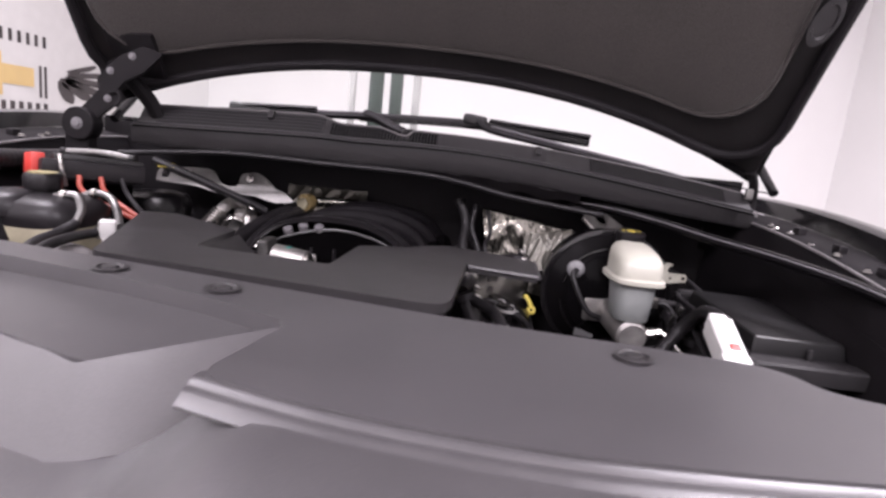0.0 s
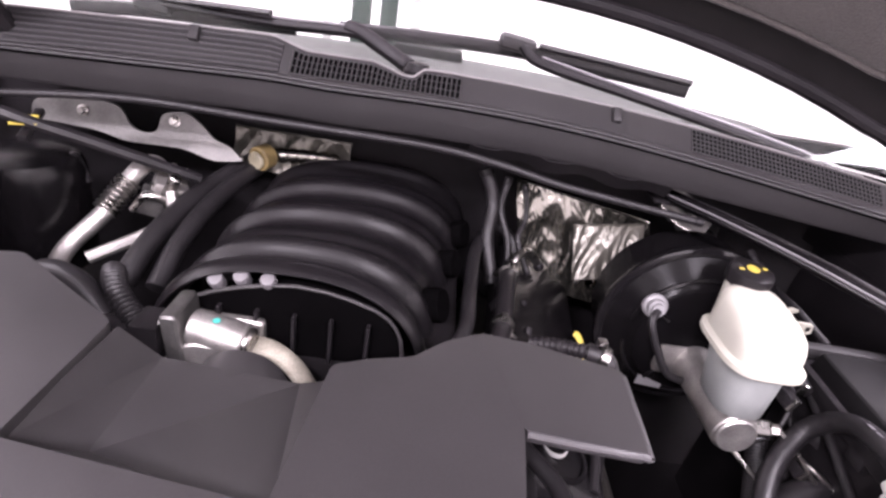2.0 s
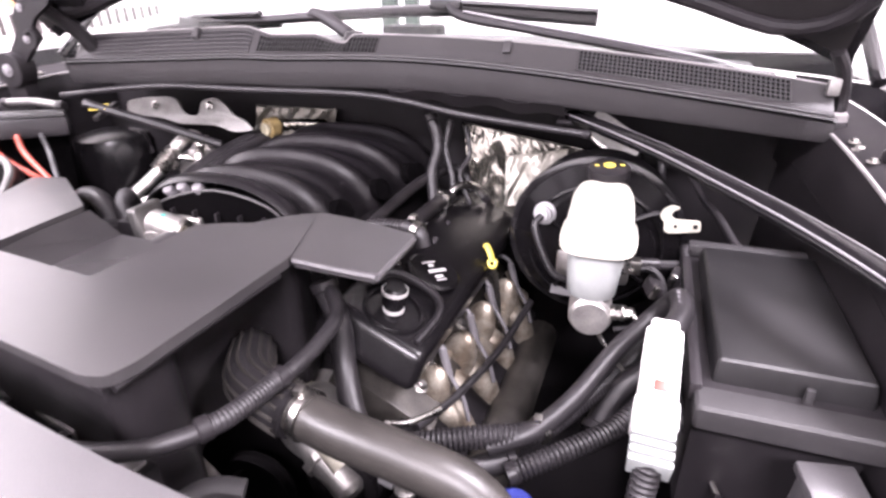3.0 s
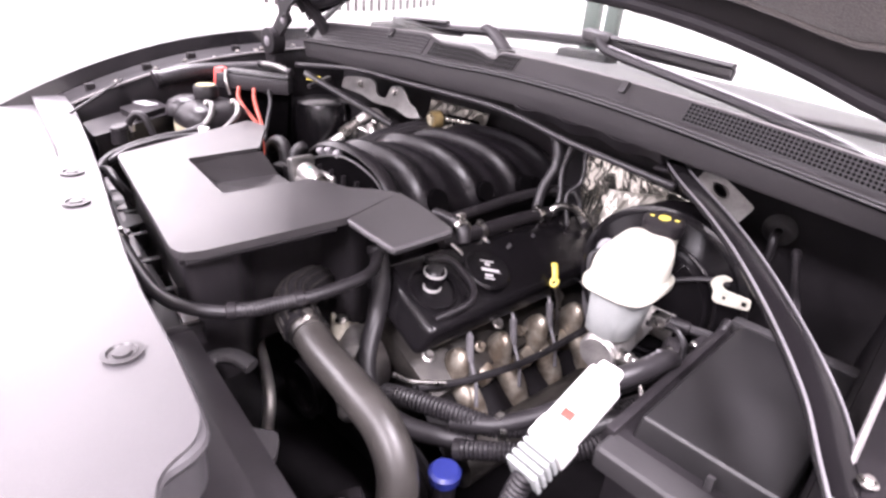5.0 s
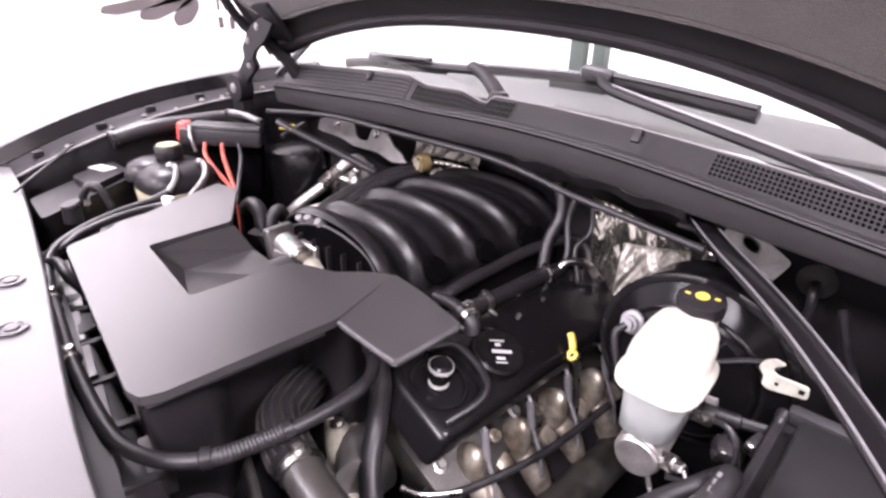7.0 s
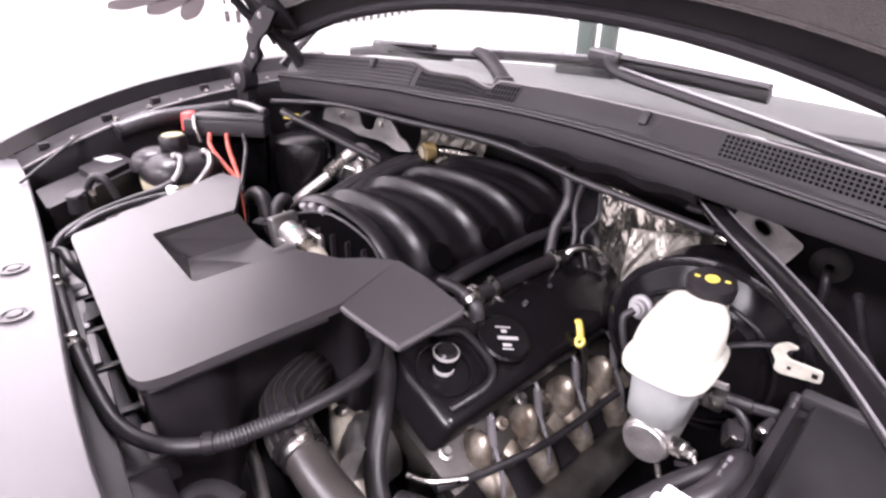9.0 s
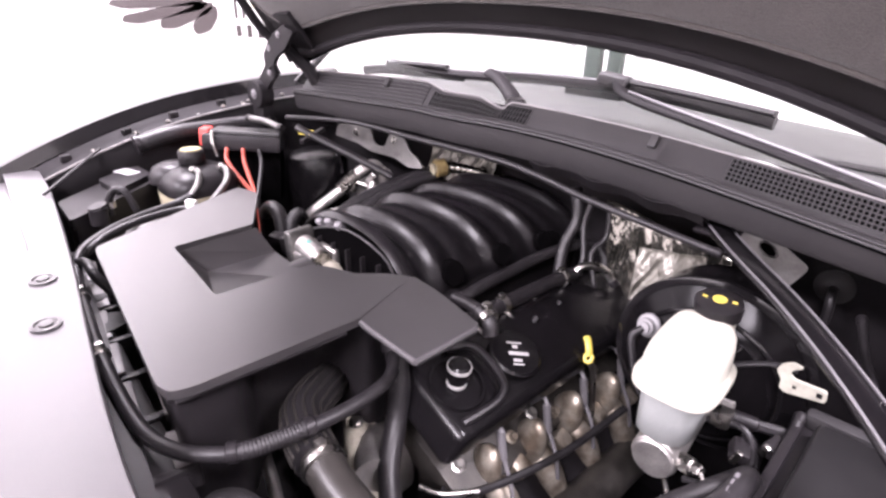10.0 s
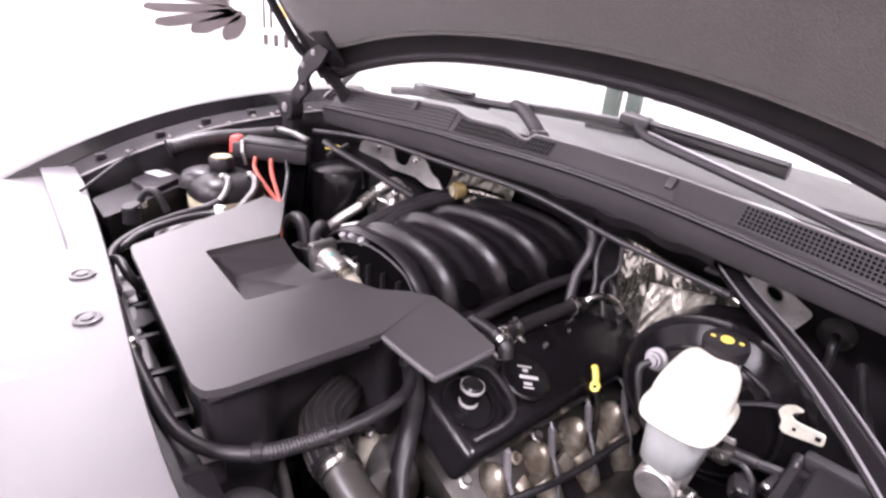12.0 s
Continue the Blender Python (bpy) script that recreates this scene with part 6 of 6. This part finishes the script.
def fan_shroud():
    t = thing("fan_shroud", (0.1, 0.58, 0.9), "black plastic radiator fan shroud with ribs", "fan shroud")
    part("top_rail", box((1.1, 0.05, 0.03), Matrix.Translation((0.0, 0.575, 1.03)) @ pose(0, 0, 0, 0, 0, -7), 0.006), M_BLACK, t)
    for x0, x1 in ((-0.4, -0.3), (-0.26, -0.2)):
        part("tab", prism([(x0, 0.628), (x1, 0.612), (x1 - 0.01, 0.65), (x0 + 0.02, 0.662)], 1.05, 1.056, 0.002, 1, 0.008), M_COWL, t)
    part("wall", box((1.1, 0.03, 0.4), Matrix.Translation((0.0, 0.57, 0.82)) @ pose(0, 0, 0, 0, 0, -7), 0.004), M_BLACK, t)
    part("hook_rib", tube([(0.185, 0.628, 1.0), (0.158, 0.617, 1.006), (0.143, 0.595, 1.004), (0.164, 0.571, 1.0), (0.215, 0.558, 1.0), (0.275, 0.554, 1.0), (0.34, 0.548, 1.0)], 0.012, 10, 6, flat=0.7), M_COWL, t, "grey curved rib of the shroud")
    part("foot_plate", prism([(0.262, 0.566), (0.304, 0.598), (0.335, 0.575), (0.34, 0.545)], 0.99, 0.998, 0.003, 2, 0.01), M_COWL, t)
    for i in range(6):
        x = -0.43 + 0.1 * i
        y = 0.538 - 0.215 * x + 0.02 * math.sin(i * 2.1) * 0.2
        part("rail_tab", box((0.08, 0.024, 0.012), Matrix.Translation((x, y + 0.03, 1.05)) @ pose(0, 0, 0, 0, 4 * math.sin(i), -12), 0.003), M_RAIL, t)
        part("rail_tab", box((0.06 if i % 2 else 0.085, 0.02, 0.012), Matrix.Translation((x + 0.02, y + 0.072, 1.048)) @ pose(0, 0, 0, 0, 0, -12), 0.003), M_RAIL, t)
        part("rib", box((0.012, 0.06, 0.03), Matrix.Translation((x + 0.048, y + 0.05, 1.035)) @ pose(0, 0, 0, 0, 0, -12), 0.003), M_BLACK, t)
    return t


fan_shroud()


def engine_block():
    t = thing("engine_block", (0.0, 1.1, 0.55), "dark cast engine block below the intake manifold", "engine")
    part("block", box((0.5, 0.52, 0.3), Matrix.Translation((-0.04, 1.13, 0.75)), 0.02), M_DARK, t)
    part("valley", box((0.3, 0.46, 0.16), Matrix.Translation((-0.045, 1.18, 0.98)), 0.01), M_DARK, t)
    part("head", box((0.16, 0.5, 0.14), Matrix.Translation((0.18, 1.12, 0.85)) @ pose(0, 0, 0, 0, 30, 0), 0.01), M_IRON, t, "stained aluminium cylinder head")
    part("pump", rod((0.12, 0.83, 0.86), (0.12, 0.9, 0.86), 0.06, 28), M_ALU, t, "aluminium water pump")
    part("pump_neck", tube([(0.12, 0.85, 0.9), (0.15, 0.82, 0.93), (0.2, 0.78, 0.94)], 0.028, 14), M_ALU, t)
    for x, y, z, r in ((0.19, 0.8, 0.84, 0.045), (0.3, 0.81, 0.78, 0.06), (0.06, 0.79, 0.8, 0.05)):
        part("pulley", lathe([(0.01, 0), (r, 0), (r + 0.004, 0.004), (r, 0.008), (r, 0.018), (r + 0.004, 0.022), (r - 0.012, 0.022), (r - 0.02, 0.012), (0.012, 0.012), (0, 0.014)], along((x, y, z), (x, y - 0.1, z)), 28), M_DARK, t)
    return t


engine_block()


def underhood_bits():
    for p, a, lab, mm in (((0.33, 0.66, 0.82), -30, "black plastic bracket low in the engine bay", M_BLACK),
                          ((0.62, 0.77, 0.9), 10, "black plug low beside the fuse box", M_BLACK), ((0.77, 0.83, 0.9), 0, "grey connector plugged in below the fuse box", M_GREY)):
        t = thing("bracket", p, lab, "bracket")
        part("plate", box((0.06, 0.07, 0.05), Matrix.Translation(p) @ pose(0, 0, 0, 12, 8, a), 0.008, 2), mm, t)
        part("bolt", bolt_head(Vector(p) + Vector((0, 0, 0.027)), (0.1, 0, 1), 0.008, 0.01), M_STEEL, t)
    t = thing("pump_cap", (0.42, 0.76, 0.9), "small blue plastic cap low in the bay", "cap")
    part("lid", lathe([(0.02, 0), (0.021, 0.012), (0.017, 0.016), (0, 0.016)], Matrix.Translation((0.415, 0.757, 0.9)), 20), M_BLUE, t)
    part("neck", rod((0.415, 0.757, 0.85), (0.415, 0.757, 0.9), 0.016, 16), M_BLACK, t)


underhood_bits()


def alternator():
    t = thing("alternator", (0.13, 0.8, 0.88), "pale cast aluminium housing low beside the radiator hose", "engine part")
    part("housing", lathe([(0.0, 0), (0.018, 0.0), (0.024, 0.008), (0.024, 0.07), (0.02, 0.085), (0.02, 0.11), (0.014, 0.118), (0, 0.12)], along((0.12, 0.81, 0.9), (0.21, 0.765, 0.855)), 24), M_ALU, t)
    part("flange", lathe([(0.024, 0.05), (0.031, 0.052), (0.031, 0.062), (0.024, 0.064), (0.024, 0.05)], along((0.12, 0.81, 0.9), (0.21, 0.765, 0.855)), 8), M_ALU, t)
    part("nut", lathe([(0.0, 0), (0.017, 0.0), (0.019, 0.006), (0.017, 0.02), (0.011, 0.026), (0, 0.027)], along((0.255, 0.787, 0.87), (0.27, 0.777, 0.92)), 6), M_GREY, t)
    part("bolt", bolt_head((0.285, 0.765, 0.88), (0, 0, 1), 0.009, 0.014), M_ALU, t)
    part("neck", tube([(0.1, 0.83, 0.93), (0.13, 0.808, 0.935), (0.165, 0.79, 0.92), (0.205, 0.775, 0.89)], 0.021, 16, 6), M_CAST, t, "yellowed cast neck")
    part("neck_flange", box((0.055, 0.045, 0.02), Matrix.Translation((0.1, 0.832, 0.942)) @ pose(0, 0, 0, -8, 10, -30), 0.006, 2), M_CAST, t)
    for p in ((0.118, 0.815, 0.958), (0.09, 0.86, 0.95)):
        part("bolt", bolt_head(p, (0.1, -0.2, 1), 0.007, 0.008), M_STEEL, t)
    part("bracket", prism([(0.03, 0.86), (0.08, 0.815), (0.12, 0.84), (0.1, 0.9)], 0.885, 0.893, 0.002, 1, 0.012), M_ALU, t)
    return t


alternator()
hose("curved grey metal line below the air box", [(-0.02, 0.74, 0.9), (0.03, 0.715, 0.905), (0.075, 0.7, 0.89), (0.12, 0.68, 0.87), (0.14, 0.66, 0.82)], 0.009, material=M_ALU)


hose("ribbed black crankcase vent pipe behind the lid tab", [(0.172, 0.958, 1.128), (0.2, 0.952, 1.133), (0.232, 0.943, 1.137)], 0.008, 0.0008, 0.006, M_BLACK, name="vent_pipe")
hose("black vent elbow with pale ring behind the lid tab", [(0.23, 0.943, 1.137), (0.243, 0.94, 1.136), (0.252, 0.936, 1.13), (0.256, 0.934, 1.117)], 0.0105, clamps=(0.3,))
